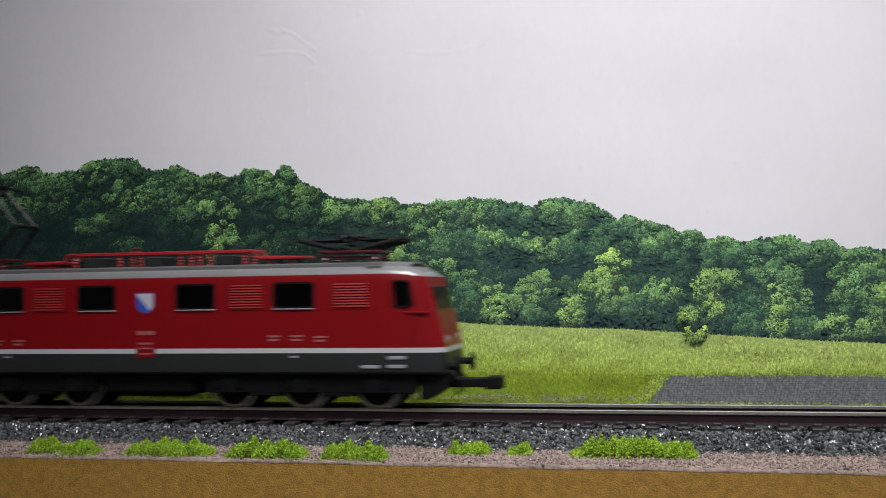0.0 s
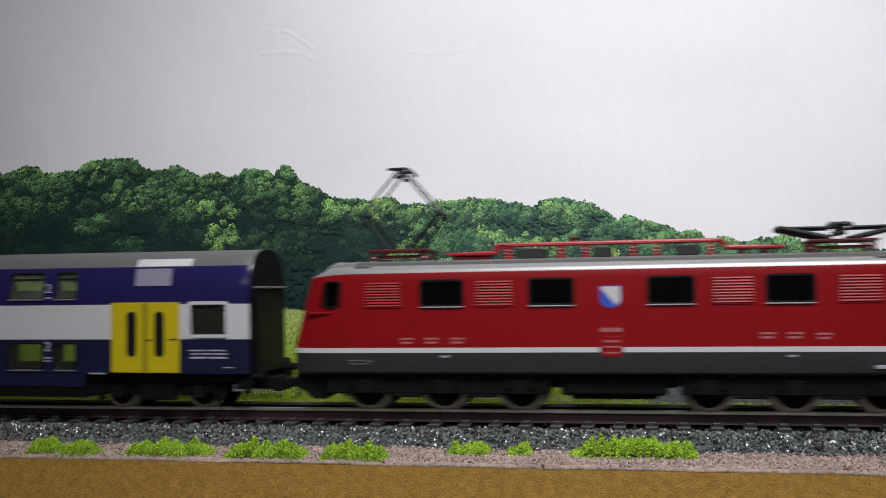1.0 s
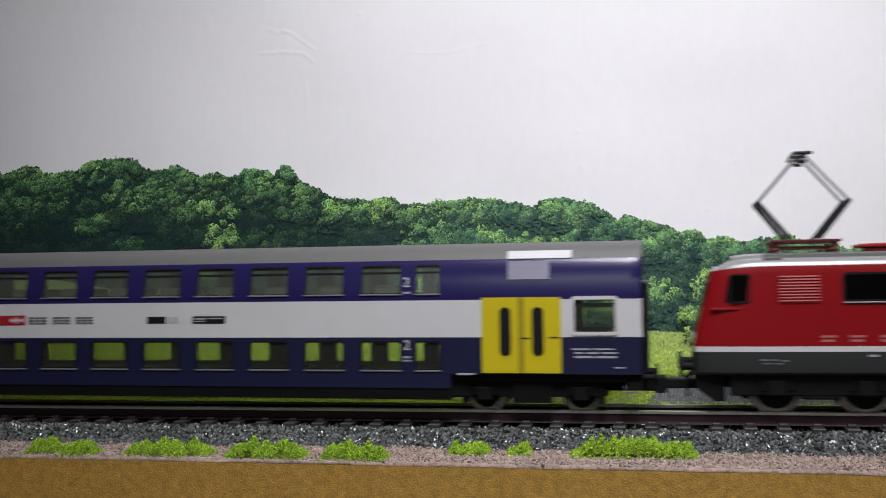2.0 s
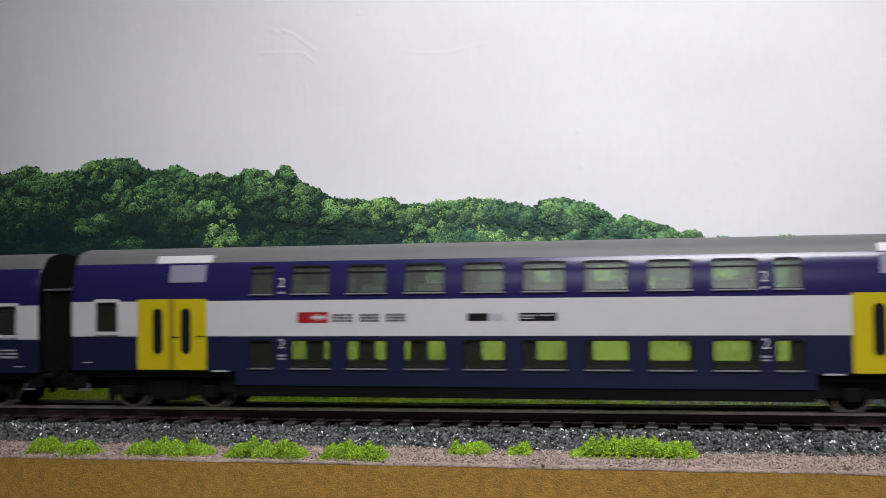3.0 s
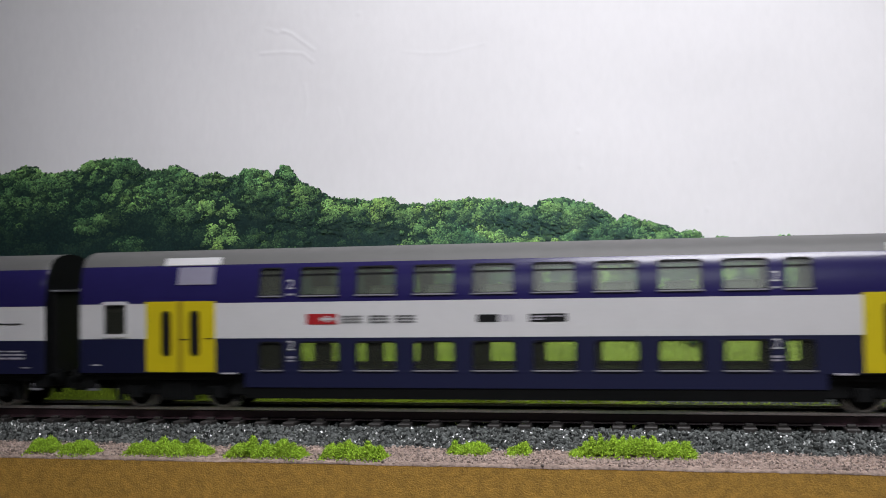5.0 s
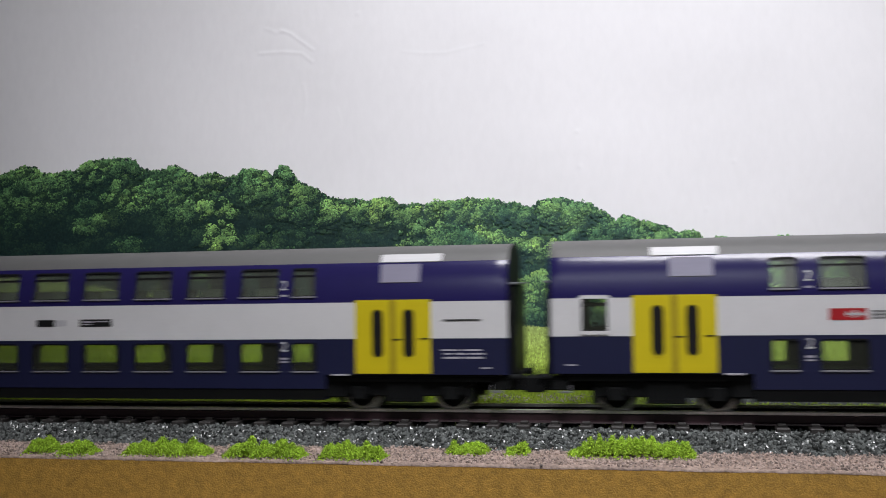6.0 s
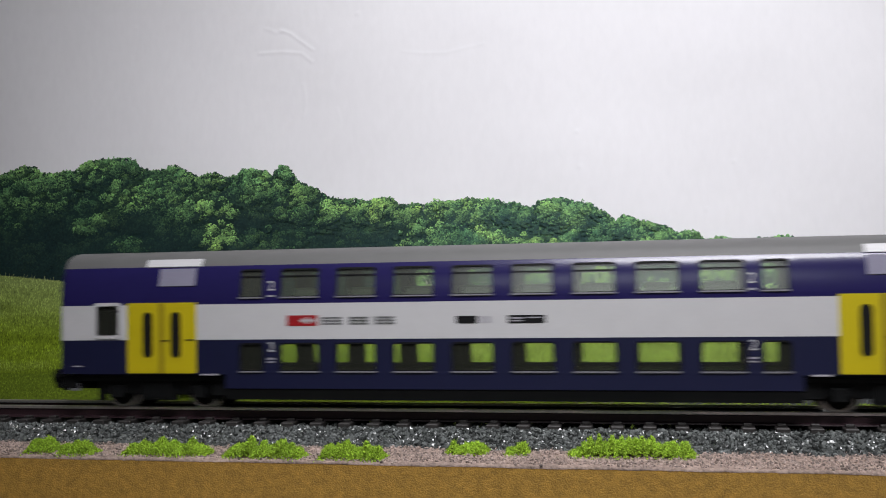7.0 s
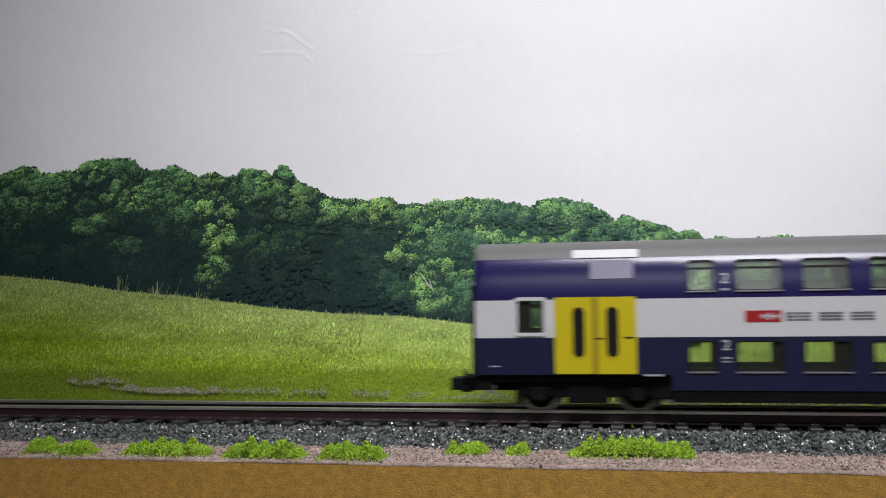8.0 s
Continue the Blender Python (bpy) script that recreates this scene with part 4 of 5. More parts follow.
        for x in (28.65, 86.9):
            numeral("2", 1.7, WHITE, c, up @ side_pose(x, s * 6.25, 15.35, 6))
            numeral("2", 1.7, WHITE, c, up @ side_pose(x, s * 6.42, 7.75))
            shared("smallmark", lambda: box_data([(-0.45, 0.45, -0.03, 0.02, -0.12, 0.12), (-0.45, 0.45, -0.03, 0.02, -0.5, -0.32)]), LIGHTGREY, "mark", c, up @ side_pose(x, s * 6.41, 6.35))
            shared("smallmark1", lambda: box_data([(-0.45, 0.45, -0.03, 0.02, -0.12, 0.12)]), LIGHTGREY, "mark", c, up @ side_pose(x, s * 6.36, 14.15, 3))
        # emblem and lettering in the white band
        turn = (lambda x: x) if s < 0 else (lambda x: LONG - x)
        em = shared("emblem", lambda: box_data([(-2.0, 2.0, -0.04, 0.03, -0.65, 0.65)]), PANTORED, "emblem", c, up @ side_pose(turn(32.8), s * 6.4, 11.05), "red emblem plate with a white arrow cross")
        shared("arrows", lambda: box_data([(-0.25, 1.75, -0.06, 0, -0.13, 0.13), (0.55, 0.85, -0.06, 0, -0.4, 0.4), (-0.05, 0.15, -0.06, 0, -0.28, 0.28), (1.4, 1.6, -0.06, 0, -0.28, 0.28)]), WHITE, "arrows", em, None)
        shared("lettering", lambda: box_data([(x, x + 0.66, -0.03, 0.02, a, a + 0.24) for x in (0, 0.92, 1.84, 3.55, 4.4, 5.25, 6.9, 7.75, 8.6) for a in (-0.48, -0.12, 0.24)] + [(x, x + 0.2, -0.03, 0.02, -0.24, 0.24) for x in (0, 0.92, 1.84, 3.55, 4.4, 5.25, 6.9, 7.75, 8.6)]), GREY, "lettering", c, up @ side_pose(turn(35.4 if s < 0 else 35.4), s * 6.4, 10.98))
        shared("plate", lambda: box_data([(0, 2.6, -0.03, 0.02, -0.45, 0.45)]), BLACK, "black_mark", c, up @ side_pose(turn(52.4), s * 6.4, 10.98))
        shared("greymark", lambda: box_data([(0, 0.5, -0.03, 0.02, -0.4, 0.4), (0.8, 1.3, -0.03, 0.02, -0.4, 0.4)]), LIGHTGREY, "mark", c, up @ side_pose(turn(55.3), s * 6.4, 10.98))
        pl = shared("plate2", lambda: box_data([(0, 4.5, -0.03, 0.02, -0.48, 0.48)]), BLACK, "black_mark", c, up @ side_pose(turn(58.7), s * 6.4, 10.98))
        shared("plate2m", lambda: box_data([(0.3, 1.9, -0.05, 0, 0.05, 0.25), (0.3, 1.7, -0.05, 0, -0.25, -0.1), (2.3, 4.1, -0.05, 0, 0.12, 0.26)]), LIGHTGREY, "mark", pl, None)
        shared("datatext", lambda: box_data([(0, 2.2, -0.03, 0.02, 0.5, 0.68), (2.5, 5.0, -0.03, 0.02, 0.5, 0.68), (0.3, 1.4, -0.03, 0.02, 0.05, 0.25), (1.7, 3.2, -0.03, 0.02, 0.05, 0.25), (3.5, 5.3, -0.03, 0.02, 0.05, 0.25), (0.3, 2.5, -0.03, 0.02, -0.45, -0.2), (2.8, 5.2, -0.03, 0.02, -0.45, -0.2)]), LIGHTGREY, "data_lettering", c, up @ side_pose(turn(107.0), s * 6.4, 6.75))
        shared("tinymark", lambda: box_data([(-0.6, 0.6, -0.03, 0.02, -0.08, 0.08)]), LIGHTGREY, "mark", c, up @ side_pose(turn(112.5), s * 6.4, 5.2))
        shared("tinymark", lambda: ([], []), LIGHTGREY, "mark", c, up @ side_pose(turn(1.8), s * 6.4, 5.4))
    # inside: decks and seats, seen through the windows
    boxes("deck", [(1, LONG - 1, -5.8, 5.8, 12.2, 12.5), (1, LONG - 1, -5.8, 5.8, 3.5, 4.0), (0.6, LONG - 0.6, -6.0, 6.0, 4.1, 4.5)], DARK, c, m=up)
    for k in range(8):
        shared("bench", lambda: box_data([(-1.7, 1.7, -3.4, -2.9, 0, 2.6), (-1.7, 1.7, 2.9, 3.4, 0, 2.6), (-1.7, 1.7, -5.0, -3.4, 0, 1.5), (-1.7, 1.7, 3.4, 5.0, 0, 1.5)], 0.25), SAGE, "bench", c, up @ mm(32.4 + 7.32 * k, 0, 12.5), "pale sage seat bench")
    for x, s in ((REAR, -1), (NOSE, 1)):
        folds = [(x + s * (0.05 + 0.2 * k), x + s * (0.25 + 0.2 * k), -4.6 - 0.15 * (k % 2), 4.6 + 0.15 * (k % 2), 4.4, 14.9 + 0.12 * (k % 2)) for k in range(3)]
        boxes("gangway", [(min(a, b), max(a, b), *r) for a, b, *r in folds], BLACK, c, 0.05, "black rubber gangway bellows", up)
        boxes("gangway_roof", [(min(x, x + s * 0.95), max(x, x + s * 0.95), -4.8, 4.8, 15.08, 15.36)], SILL, c, 0.05, "grey gangway roof strip", up)
        for y in (-4.6, 4.6):
            shared("coachbuffer", lambda: lathe_data([(0.4, 0), (0.4, 1.3), (0.95, 1.35), (1.0, 1.6), (0.7, 1.7)], 12, "x"), DARK, "buffer", c, mm(x, y, 4.0, 0, 0, 0 if s > 0 else 180))
            shared("endstep", lambda: box_data([(-0.7, 0.7, -0.3, 0.3, -0.12, 0.12), (-0.65, -0.5, -0.1, 0.1, 0.1, 0.8), (0.5, 0.65, -0.1, 0.1, 0.1, 0.8)], 0.03), SILL, "step", c, mm(x - s * 1.6, y * 1.22, 2.35), "dull metal foot step")
        boxes("coupler", [(min(x - s * 6, x + s * (2.8 if s > 0 else 4.05)), max(x - s * 6, x + s * (2.8 if s > 0 else 4.05)), -1.3, 1.3, 2.1, 3.6), (min(x + s * 1.2, x + s * 2.7), max(x + s * 1.2, x + s * 2.7), -1.8, 1.8, 1.9, 3.8)], DARK, c, 0.12)
        boxes("buffer_beam", [(min(x, x - s * 2), max(x, x - s * 2), -5.8, 5.8, 2.6, 4.2)], DARK, c, 0.1)
    for cx in (12.7, LONG - 12.7):
        inner = 1 if cx < 50 else -1
        boxes("underfloor_box", [(min(cx + inner * 7.4, cx + inner * 10.4), max(cx + inner * 7.4, cx + inner * 10.4), -5.5, 5.5, 1.5, 4.45), (cx - 9.5, cx + 9.5, -5.6, 5.6, 3.5, 4.45)], DARK, c, 0.2, m=up)
        bogie = boxes("bogie", [(cx - 8.4, cx + 8.4, y - 0.35, y + 0.35, 1.7, 3.8) for y in (-4.7, 4.7)] + [(cx - 2.4, cx + 2.4, y - 0.5, y + 0.5, 1.0, 3.6) for y in (-4.9, 4.9)] + [(cx + k - 0.25, cx + k + 0.25, y - 0.62, y + 0.62, 1.3, 3.4) for k in (-1.6, -0.8, 0, 0.8, 1.6) for y in (-4.9, 4.9)] + [(cx - 8.6, cx - 7.9, y - 0.5, y + 0.5, 0.9, 2.9) for y in (-4.7, 4.7)] + [(cx + 7.9, cx + 8.6, y - 0.5, y + 0.5, 0.9, 2.9) for y in (-4.7, 4.7)] + [(cx - 1.6, cx + 1.6, -4.5, 4.5, 1.6, 3.6)], DARK, c, 0.12)
        for dx in (-5.8, 5.8):
            for y in (-5.15, 5.15):
                shared("axlebox", lambda: box_data([(-0.9, 0.9, -0.35, 0.35, -0.8, 0.8), (-1.5, -1.0, -0.25, 0.25, -0.2, 0.9), (1.0, 1.5, -0.25, 0.25, -0.2, 0.9)], 0.12), DARK, "axle_box", bogie, mm(cx + dx, y, 2.1))
            wheelset(c, cx + dx, 2.15)
    return c


# ---- locomotive ----
L_SIDE = [(5.9, 4.4), (6.3, 4.7), (6.4, 5.6), (6.4, 7.05), (6.4, 7.65), (6.4, 8.9), (6.4, 12.65), (6.4, 15.75), (6.38, 16.6), (6.36, 16.7), (6.2, 17.05), (5.85, 17.4), (5.3, 17.62), (5.2, 17.66), (5.15, 18.0), (4.0, 18.15), (2.0, 18.28), (0, 18.32)]


def locomotive():
    c = empty("locomotive", "red electric model locomotive with silver roof and raised pantograph", "locomotive")
    wins = [(-22.9, -17.7), (-9.55, -4.35), (4.35, 9.55), (17.6, 22.8)]
    grilles = [(-30.0, -25.4), (-16.2, -11.6), (11.6, 16.2), (25.4, 30.0)]
    cabs = [(-35.2, -33.1), (33.0, 35.0)]
    holes = [(a, b, 12.65, 15.75) for a, b in wins + cabs]
    us = sorted({-37.0, -36.85, -36.3, -35.6, -31.5, -1.35, 1.35, 31.5, 35.6, 36.3, 36.85, 37.0, *[u for h in holes for u in h[:2]]})

    def pick(u, z):
        if z < 7.05:
            return 1
        if z < 7.65:
            return 2 if abs(u) > 1.35 else 1
        if z < 16.66:
            return 0
        return 3 if z < 17.63 or abs(u) > 31.5 else 4

    def place(u, y, z):
        a = abs(u)
        out = max(0.0, (a - 31.5) / 5.5)
        bulge = 2.3 * min(1.0, max(0.0, (16.8 - z) / 9.0)) * out
        drop = 0.55 * out * out * max(0.0, (z - 12) / 6)
        back = max(0.0, z - 16.7) * 1.6 * max(0.0, (a - 35.0) / 2)
        w = 1 - 0.10 * out ** 2 - (0.10 if a > 36.9 else 0.03 if a > 36.5 else 0)
        if a > 36.95:
            bulge += 0.15
        x = a + bulge - back
        return (x if u > 0 else -x, y * w, z - drop)

    shell("body", us, L_SIDE, holes, [RED, GREY, WHITE, SILVER, ROOFGREY], pick, place, c, 0.4, "red body with a white waist line and grey skirt")
    boxes("inner_block", [(-35.8, 35.8, -5.3, 5.3, 4.6, 16.4)], BLACK, c, 0.2)
    for s in (-1, 1):
        for a, b in wins:
            w = b - a
            win = shared("lframe", lambda: ring_data(w + 0.35, 3.3, 0.5, 0.26, -0.08, 0.4), BLACK, "window", c, side_pose((a + b) / 2, s * 6.4, 14.2))
            shared("lpane", lambda: slab_data(w - 0.2, 2.9, 0.3, 0.14, 0.24), DARKGLASS, "pane", win, None)
            shared("lsill", lambda: box_data([(-w / 2 - 0.1, w / 2 + 0.1, -0.2, 0.05, -0.07, 0.07)], 0.03), LIGHTGREY, "sill", win, mm(0, 0, -1.68), "light metal sill")
        for a, b in cabs:
            win = shared("cframe", lambda: ring_data(2.3, 3.3, 0.4, 0.2, -0.08, 0.4), BLACK, "window", c, side_pose((a + b) / 2, s * 6.33, 14.2))
            shared("cpane", lambda: slab_data(2.0, 2.9, 0.3, 0.14, 0.24), DARKGLASS, "pane", win, None)
        for a, b in grilles:
            w = b - a
            g = shared("grille", lambda: ring_data(w + 0.1, 3.25, 0.08, 0.12, -0.08, 0.05), RED, "louvre", c, side_pose((a + b) / 2, s * 6.4, 14.1), "red louvred ventilation grille")
            # slats in the lightened red, which carries the glints of their edges
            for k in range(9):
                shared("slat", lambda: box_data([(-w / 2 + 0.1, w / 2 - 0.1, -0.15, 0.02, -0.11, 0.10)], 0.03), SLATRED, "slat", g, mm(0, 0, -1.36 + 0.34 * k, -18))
        # crest, plates and small lettering
        crest = shared("crest", lambda: ([(-1.2, -0.06, 1.3), (1.2, -0.06, 1.3), (1.2, -0.06, -0.5), (0.7, -0.06, -1.1), (0, -0.06, -1.35), (-0.7, -0.06, -1.1), (-1.2, -0.06, -0.5), (-1.2, 0.02, 1.3), (1.2, 0.02, 1.3), (1.2, 0.02, -0.5), (0.7, 0.02, -1.1), (0, 0.02, -1.35), (-0.7, 0.02, -1.1), (-1.2, 0.02, -0.5)],
                                        [[0, 6, 5, 4, 3, 2, 1]] + [[k, (k + 1) % 7, 7 + (k + 1) % 7, 7 + k] for k in range(7)]), CRESTBLUE, "crest", c, side_pose(0, s * 6.4, 13.5), "blue and white shield crest")
        shared("crestwhite", lambda: ([(-1.1, -0.08, 1.2), (1.1, -0.08, 1.2), (1.1, -0.08, -0.5), (0.65, -0.08, -1.0), (-1.1, -0.08, 1.0)], [[4, 3, 2, 1, 0]]), WHITE, "crest_field", crest, None)
        shared("numberplate", lambda: box_data([(-1.2, -0.1, -0.04, 0.02, -0.25, 0.25), (0.1, 1.2, -0.04, 0.02, -0.25, 0.25)]), LOCOMARK, "mark", c, side_pose(0, s * 6.4, 9.65))
        shared("builderplate", lambda: box_data([(-1.2, 1.2, -0.06, 0.02, -1.2, 1.2)], 0.05), RED, "plate", c, side_pose(0, s * 6.4, 7.7))
        shared("buildermark", lambda: box_data([(-1.0, 1.0, -0.09, 0, 0.5, 0.75), (-1.0, 1.0, -0.09, 0, -0.1, 0.1), (-0.8, 0.8, -0.09, 0, -0.8, -0.6)]), LOCOMARK, "mark", c, side_pose(0, s * 6.4, 7.7))
        for x, z in ((-24.7, 8.5), (-21.6, 8.5), (-18.4, 8.5), (17.6, 8.9), (20.6, 8.9), (23.7, 8.8)):
            shared("sidemark", lambda: box_data([(-0.85, 0.85, -0.04, 0.02, 0.12, 0.36), (-0.75, 0.6, -0.04, 0.02, -0.36, -0.1)]), LOCOMARK, "mark", c, side_pose(x, s * 6.4, z))
        shared("skirttext", lambda: box_data([(-1.5, -0.5, -0.03, 0.02, 0.1, 0.26), (-0.2, 0.5, -0.03, 0.02, 0.1, 0.26), (0.8, 1.5, -0.03, 0.02, 0.0, 0.16), (-1.3, -0.3, -0.03, 0.02, -0.3, -0.16), (0.1, 0.9, -0.03, 0.02, -0.3, -0.16)]), SILL, "mark", c, side_pose(-30.6, s * 6.4, 5.95))
        for x, z in ((30.1, 5.35), (33.4, 6.45), (33.4, 5.4)):
            shared("skirtmark", lambda: box_data([(-1.15, 1.15, -0.1, 0.04, -0.2, 0.2)], 0.04), LIGHTGREY, "step", c, side_pose(x, s * (6.42 if abs(x) < 33 else 6.36), z), "pale step plate")
        for x in (-20, 20.2):
            shared("lamp", lambda: box_data([(-0.5, 0.5, -0.06, 0.02, -0.12, 0.12)]), LIGHTGREY, "mark", c, side_pose(x, s * 6.4, 6.6))
        shared("handrail", lambda: bars_data([((-0.4, -0.3, 0), (-0.4, 0.1, 0)), ((-0.4, -0.3, 0), (-0.4, -0.3, 3.4)), ((-0.4, -0.3, 3.4), (-0.4, 0.1, 3.4))], 0.08), RED, "handrail", c, side_pose(36.0, s * 6.1, 8.6))
        shared("ledge", lambda: box_data([(-1.6, 1.6, -0.25, 0.1, -0.15, 0.15)], 0.06), RED, "ledge", c, side_pose(35.8, s * 6.1, 11.9))
        shared("ledge", lambda: ([], []), RED, "ledge", c, side_pose(-35.8, s * 6.1, 11.9))
    for s in (-1, 1):
        for y in (-2.6, 2.6):
            shared("windscreen", lambda: box_data([(-0.15, 0.25, -1.9, 1.9, -1.5, 1.5)], 0.1), DARKGLASS, "windscreen", c, mm(s * 37.9, y, 13.6, 0, -s * 14, 0))
            b = shared("buffer", lambda: lathe_data([(0.45, 0), (0.45, 1.6), (1.15, 1.65), (1.2, 2.0), (0.9, 2.15)], 14, "x"), DARK, "buffer", c, mm(s * 39.0, y * 1.75, 5.3, 0, 0, 0 if s > 0 else 180))
        for y in (-3.4, 3.4):
            shared("headlight", lambda: lathe_data([(0.7, 0), (0.75, 0.3), (0.55, 0.45)], 14, "x"), LIGHTGREY, "headlight", c, mm(s * 38.9, y, 8.3, 0, 0, 0 if s > 0 else 180), "round clear headlight")
        shared("headlight", lambda: ([], []), LIGHTGREY, "headlight", c, mm(s * 36.4, 0, 16.2, 0, 0, 0 if s > 0 else 180))
        boxes("coupler", [(min(s * 37, s * 45.4), max(s * 37, s * 45.4), -1.1, 1.1, 2.4, 3.5), (min(s * 43.5, s * 45.6), max(s * 43.5, s * 45.6), -1.6, 1.6, 2.2, 3.7)], DARK, c, 0.12)
        v, f = extrude_x([(-1.3, 36.0), (-1.3, 37.2), (-2.6, 39.0), (-4.5, 39.6), (-4.5, 36.0)], -4.9, 4.9)
        under(mesh_object("snow_plough", [(s * b, a, -z) for a, z, b in v], f if s < 0 else [q[::-1] for q in f], DARK), c, None, "black pilot under the front beam")
        boxes("buffer_beam", [(min(s * 37.6, s * 39.3), max(s * 37.6, s * 39.3), -5.5, 5.5, 4.3, 6.3)], GREY, c, 0.25)
        for y in (-1.9, 1.9):
            v, f = bars_data([((s * 39.3, y, 4.6), (s * 40.4, y, 3.4)), ((s * 40.4, y, 3.4), (s * 40.1, y, 1.6))], 0.22, 6)
            under(mesh_object("brake_hose", v, f, BLACK), c, None, "black rubber brake hose")
        boxes("roof_box", [(min(s * 29.4, s * 31.5), max(s * 29.4, s * 31.5), -5.9, 5.9, 16.9, 17.75)], ROOFGREY, c, 0.1)
        bogie = boxes("bogie", [(min(s * 7.8, s * 35.5), max(s * 7.8, s * 35.5), y - 0.4, y + 0.4, 2.0, 4.5) for y in (-5.0, 5.0)] + [(s * x - 2.0, s * x + 2.0, y - 0.35, y + 0.35, 1.6, 3.2) for x in (15.8, 25.4) for y in (-5.0, 5.0)] + [(min(s * 8, s * 34), max(s * 8, s * 34), -2.8, 2.8, 1.4, 4.4)], DARK, c, 0.15)
        for x in (11.0, 20.6, 30.3):
            wheelset(c, s * x, 2.75)
            for y in (-5.3, 5.3):
                shared("laxlebox", lambda: box_data([(-1.1, 1.1, -0.4, 0.4, -0.9, 0.9), (-1.9, -1.2, -0.3, 0.3, -0.4, 1.2), (1.2, 1.9, -0.3, 0.3, -0.4, 1.2)], 0.15), DARK, "axle_box", bogie, mm(s * x, y, 2.9))
    boxes("under_box", [(-6.2, 6.4, -5.2, 5.2, 1.9, 4.5), (-7.75, 7.75, -4.4, 4.4, 2.75, 4.5), (-5.0, 5.2, -4.6, 4.6, 1.4, 2.0)], DARK, c, 0.3)
    # roof line with insulators
    def line(path, r):
        return bars_data(list(zip(path, path[1:])), r, 8)
    for y in (-1.6, 1.6):
        v, f = line([(-20.6, y, 18.95), (-14.6, y, 19.1), (-14.0, y, 20.05), (13.0, y, 20.05), (13.6, y, 19.2), (20.2, y, 19.05)], 0.20)
        under(mesh_object("roof_line", v, f, PANTORED), c, None, "red high-voltage roof line")
    v, f = box_data([(-20.4, -14.6, -2.2, 2.2, 18.75, 19.15), (-19.6, -15.2, -1.9, 1.9, 18.3, 18.7), (13.8, 20.0, -2.2, 2.2, 18.85, 19.2), (-12.6, 12.4, -1.9, -1.5, 19.75, 20.0)], 0.1)
    under(mesh_object("bus_bar", v, f, PANTORED), c)
    for x in (-18.6, -16.2, -12.9, -6.2, -3.2, 2.6, 5.4, 11.8, 15.4, 18.2):
        shared("insulator", lambda: lathe_data([(0.36, 0), (0.36, 0.25), (0.22, 0.4), (0.34, 0.6), (0.22, 0.8), (0.34, 1.0), (0.22, 1.2), (0.3, 1.5)], 10, "z"), PANTORED, "insulator", c, mm(x, -1.6, 18.3 if abs(x) < 13 else 17.6))
        shared("insulator", lambda: ([], []), PANTORED, "insulator", c, mm(x, 1.6, 18.3 if abs(x) < 13 else 17.6))
    for x, w in ((-9.6, 3.0), (9.0, 2.6), (-1.0, 2.2)):
        boxes("roof_cabinet", [(x - w / 2, x + w / 2, -2.4, 2.4, 18.2, 19.55 if x > -5 or x < -9 else 19)], GREY, c, 0.15, "dark grey roof equipment cabinet")
    shared("knob", lambda: lathe_data([(0.7, 0), (0.75, 0.35), (0.5, 0.45), (0.6, 0.8), (0.2, 0.95)], 12, "z"), MAROON, "switch", c, mm(-4.7, 0, 20.0))
    # pantographs: a raised one behind, a folded one before
    for x, tall in ((-26.5, True), (26.5, False)):
        base = boxes("pantograph", [(x - 4.0, x + 4.0, y - 0.25, y + 0.25, 19.45, 19.75) for y in (-3.1, 3.1)] + [(x + k - 0.3, x + k + 0.3, -3.1, 3.1, 19.45, 19.7) for k in (-3.6, 0, 3.6)] + [(x - 3.6, x + 3.6, y - 0.2, y + 0.2, 18.75, 19.0) for y in (-2.6, 2.6)], MAROON, c, 0.06, "maroon pantograph on roof insulators")
        for k in (-3.3, 3.3):
            for y in (-2.8, 2.8):
                shared("foot", lambda: lathe_data([(0.42, 0), (0.3, 0.25), (0.45, 0.5), (0.3, 0.75), (0.4, 1.3)], 8, "z"), MAROON, "insulator", base, mm(x + k, y, 18.1))
        foot = 19.85
        knee, head = (5.1, 24.2, 2.3), 29.5
        if not tall:
            knee, head = (6.9, 21.15, 2.3), 21.1
        for s in (-1, 1):
            lower = [((x + s * (1.6 if tall else 1.2), y * 1.15, foot), (x + s * knee[0], y, knee[1])) for y in (-2.4, 2.4)] + [((x + s * knee[0], -2.4, knee[1]), (x + s * knee[0], 2.4, knee[1]))]
            under(mesh_object("lower_arm", *bars_data(lower, 0.27 if tall else 0.32, 8), BLACK), base)
            top = x + s * 0.45 if tall else x + s * 0.9
            upper = [((x + s * knee[0], y, knee[1]), (top, y * 0.8, head)) for y in (-2.2, 2.2)]
            under(mesh_object("upper_arm", *bars_data(upper, 0.16 if tall else 0.2, 6), ARM if tall else BLACK), base)
        hz = head + 0.2
        bow = []
        for dx in (-0.75, 0.75):
            pts = [(x + dx, y, hz + 0.35 - 0.05 * abs(y) ** 1.5 * 0.9) for y in (-4.3, -3.4, -2.2, 0, 2.2, 3.4, 4.3)]
            bow += list(zip(pts, pts[1:]))
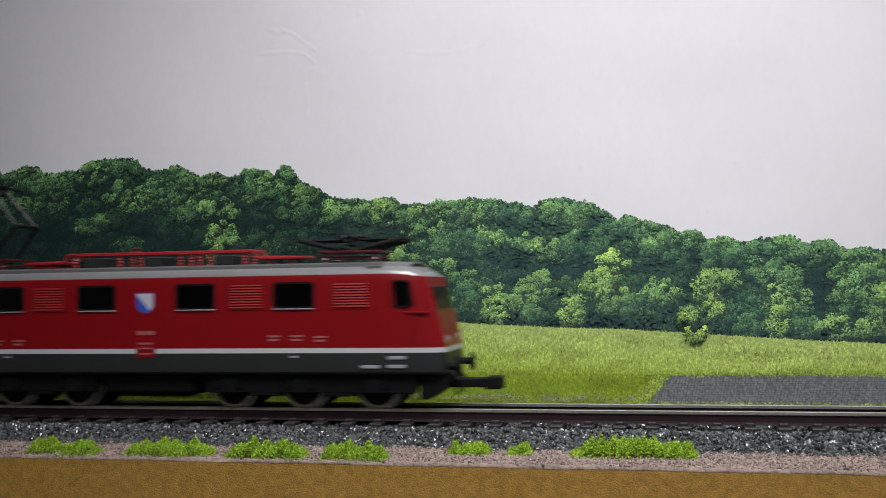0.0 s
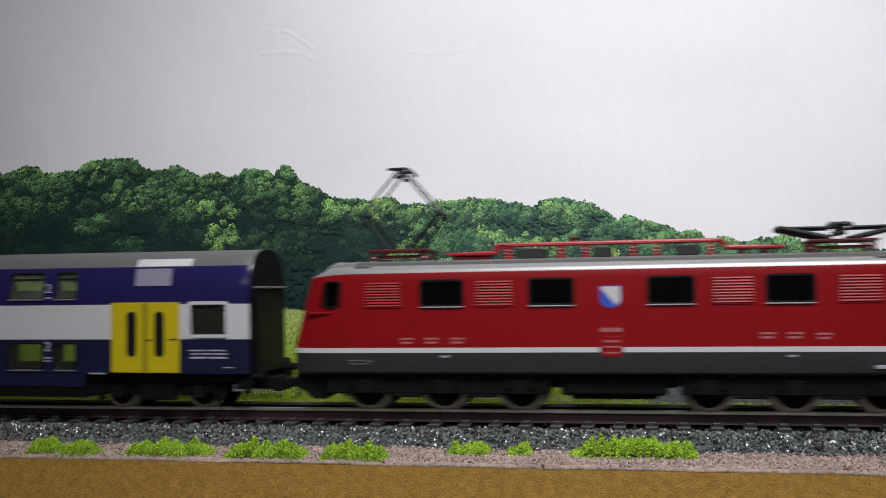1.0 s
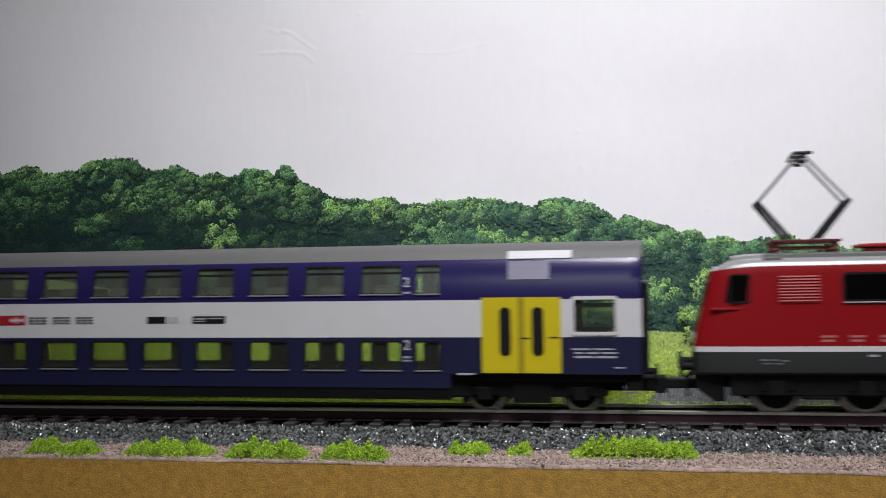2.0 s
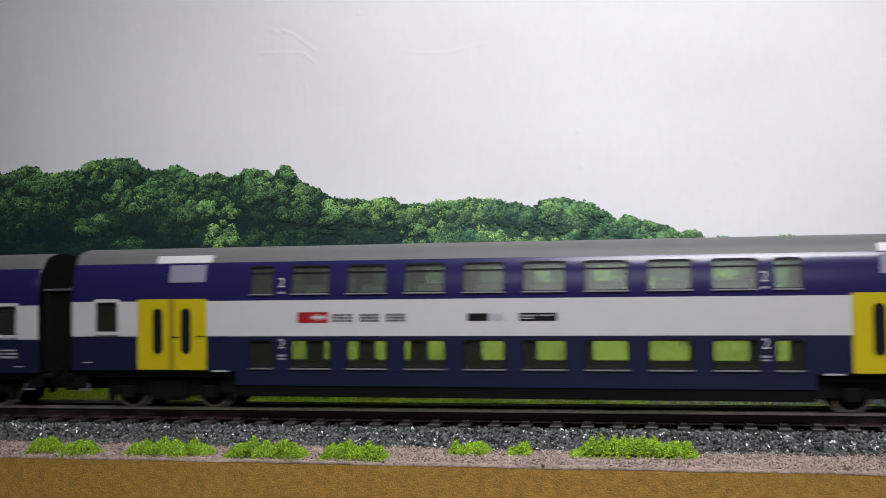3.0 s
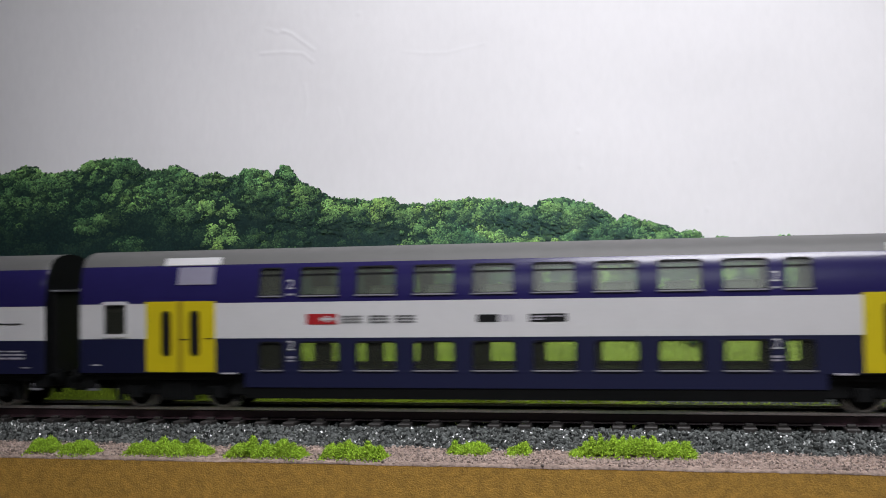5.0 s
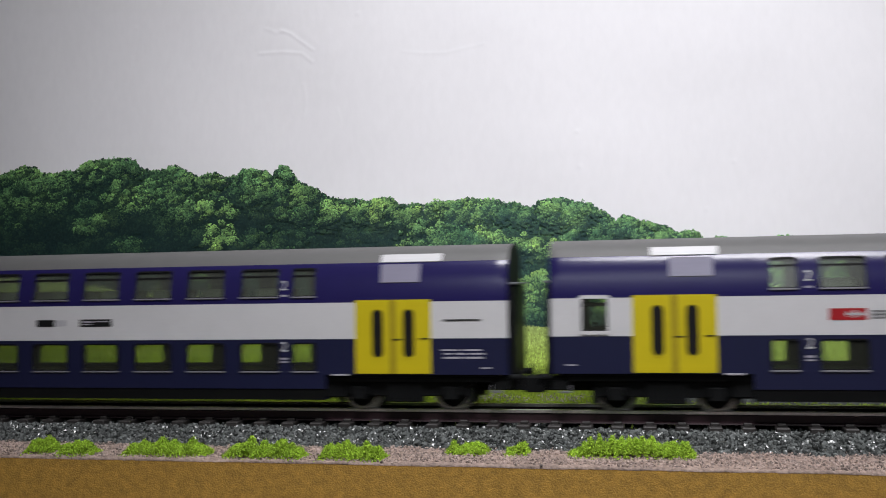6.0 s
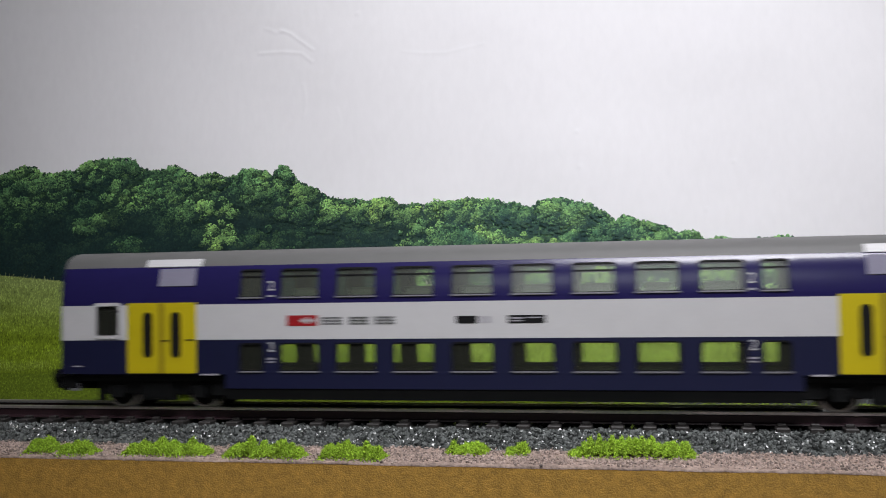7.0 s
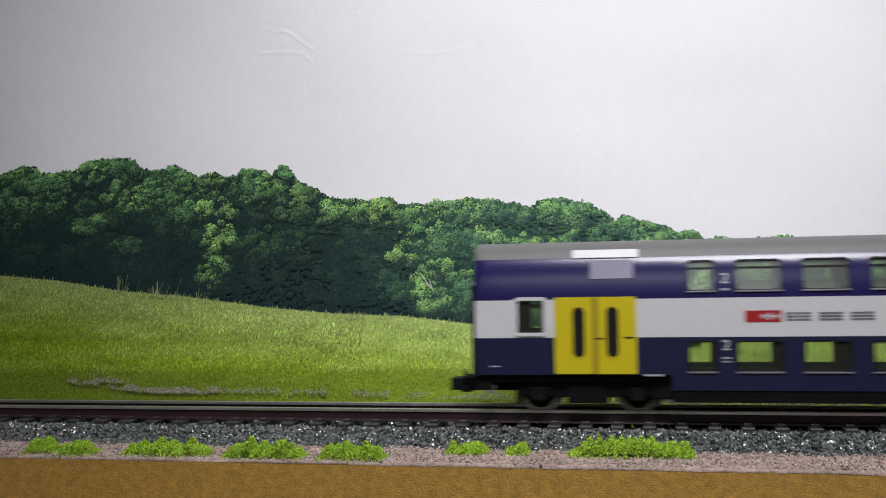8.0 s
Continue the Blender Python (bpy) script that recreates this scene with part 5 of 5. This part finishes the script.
        bow += [((x - 0.75, y, hz + 0.2), (x + 0.75, y, hz + 0.2)) for y in (-2.0, 2.0)] + [((x, y, hz + 0.2), (x, y, hz - 0.9)) for y in (-2.0, 2.0)] + [((x - 0.5, y, hz - 0.8), (x + 0.5, y, hz - 0.8)) for y in (-2.0, 2.0)]
        under(mesh_object("contact_bow", *bars_data(bow, 0.22 if tall else 0.3, 6), BLACK), base)
    return c


loco = locomotive()
coaches = [coach(0.53, False, 0.24), coach(0.17, False), coach(0.02, True)]
for vehicle in (loco, *coaches):
    vehicle.scale = (1, 1, 1.009)

# where the locomotive's middle stands along the line, every tenth of a second, in millimetres
LINE = (-65.39, -59.67, -54.02, -48.34, -42.54, -36.53, -30.30, -23.95, -17.66, -11.60, -5.91, -0.53, 4.67, 9.74, 14.73, 19.67, 24.57, 29.39, 34.07, 38.58, 42.93, 47.12, 51.19, 55.19, 59.15, 63.14, 67.21, 71.40, 75.76, 80.33, 85.11, 90.12, 95.38, 100.90, 106.70, 112.77, 119.07, 125.54, 132.08, 138.60, 145.03, 151.33, 157.50, 163.60, 169.68, 175.79, 181.97, 188.21, 194.48, 200.78, 207.10, 213.43, 219.75, 226.08, 232.39, 238.68, 244.94, 251.14, 257.25, 263.23, 269.04, 274.64, 280.08, 285.43, 290.79, 296.26, 301.88, 307.66, 313.58, 319.57, 325.57, 331.53, 337.40, 343.18, 348.85, 354.42, 359.89, 365.27, 370.56, 375.75, 380.86)


# the play of the couplings of the leading coach, which close up as the train slows and stretch as it pulls away: seconds and millimetres
PLAY = ((0, 0), (2.8, 0), (3.2, -0.2), (3.5, -0.5), (3.75, -0.1), (4.0, 0.36), (4.5, 0.85), (8, 0.85))


def motions():
    for ob, behind in zip([loco, *coaches], (0, -160.49, -281.28, -402.17)):
        slack = np.interp(np.arange(81) / 10, [p[0] for p in PLAY], [p[1] for p in PLAY]) * (ob == coaches[0])
        walk(ob, [(0.1 * k, mm(x + behind + slack[k], 0, 0)) for k, x in enumerate(LINE)])
    at = np.interp(np.arange(241) / 30, np.arange(81) / 10, LINE)
    for ob, x, r in WHEELS:
        walk(ob, [(k / 30, mm(x, 0, r, 0, math.degrees((s - at[0]) / r), 0)) for k, s in enumerate(at)])


motions()
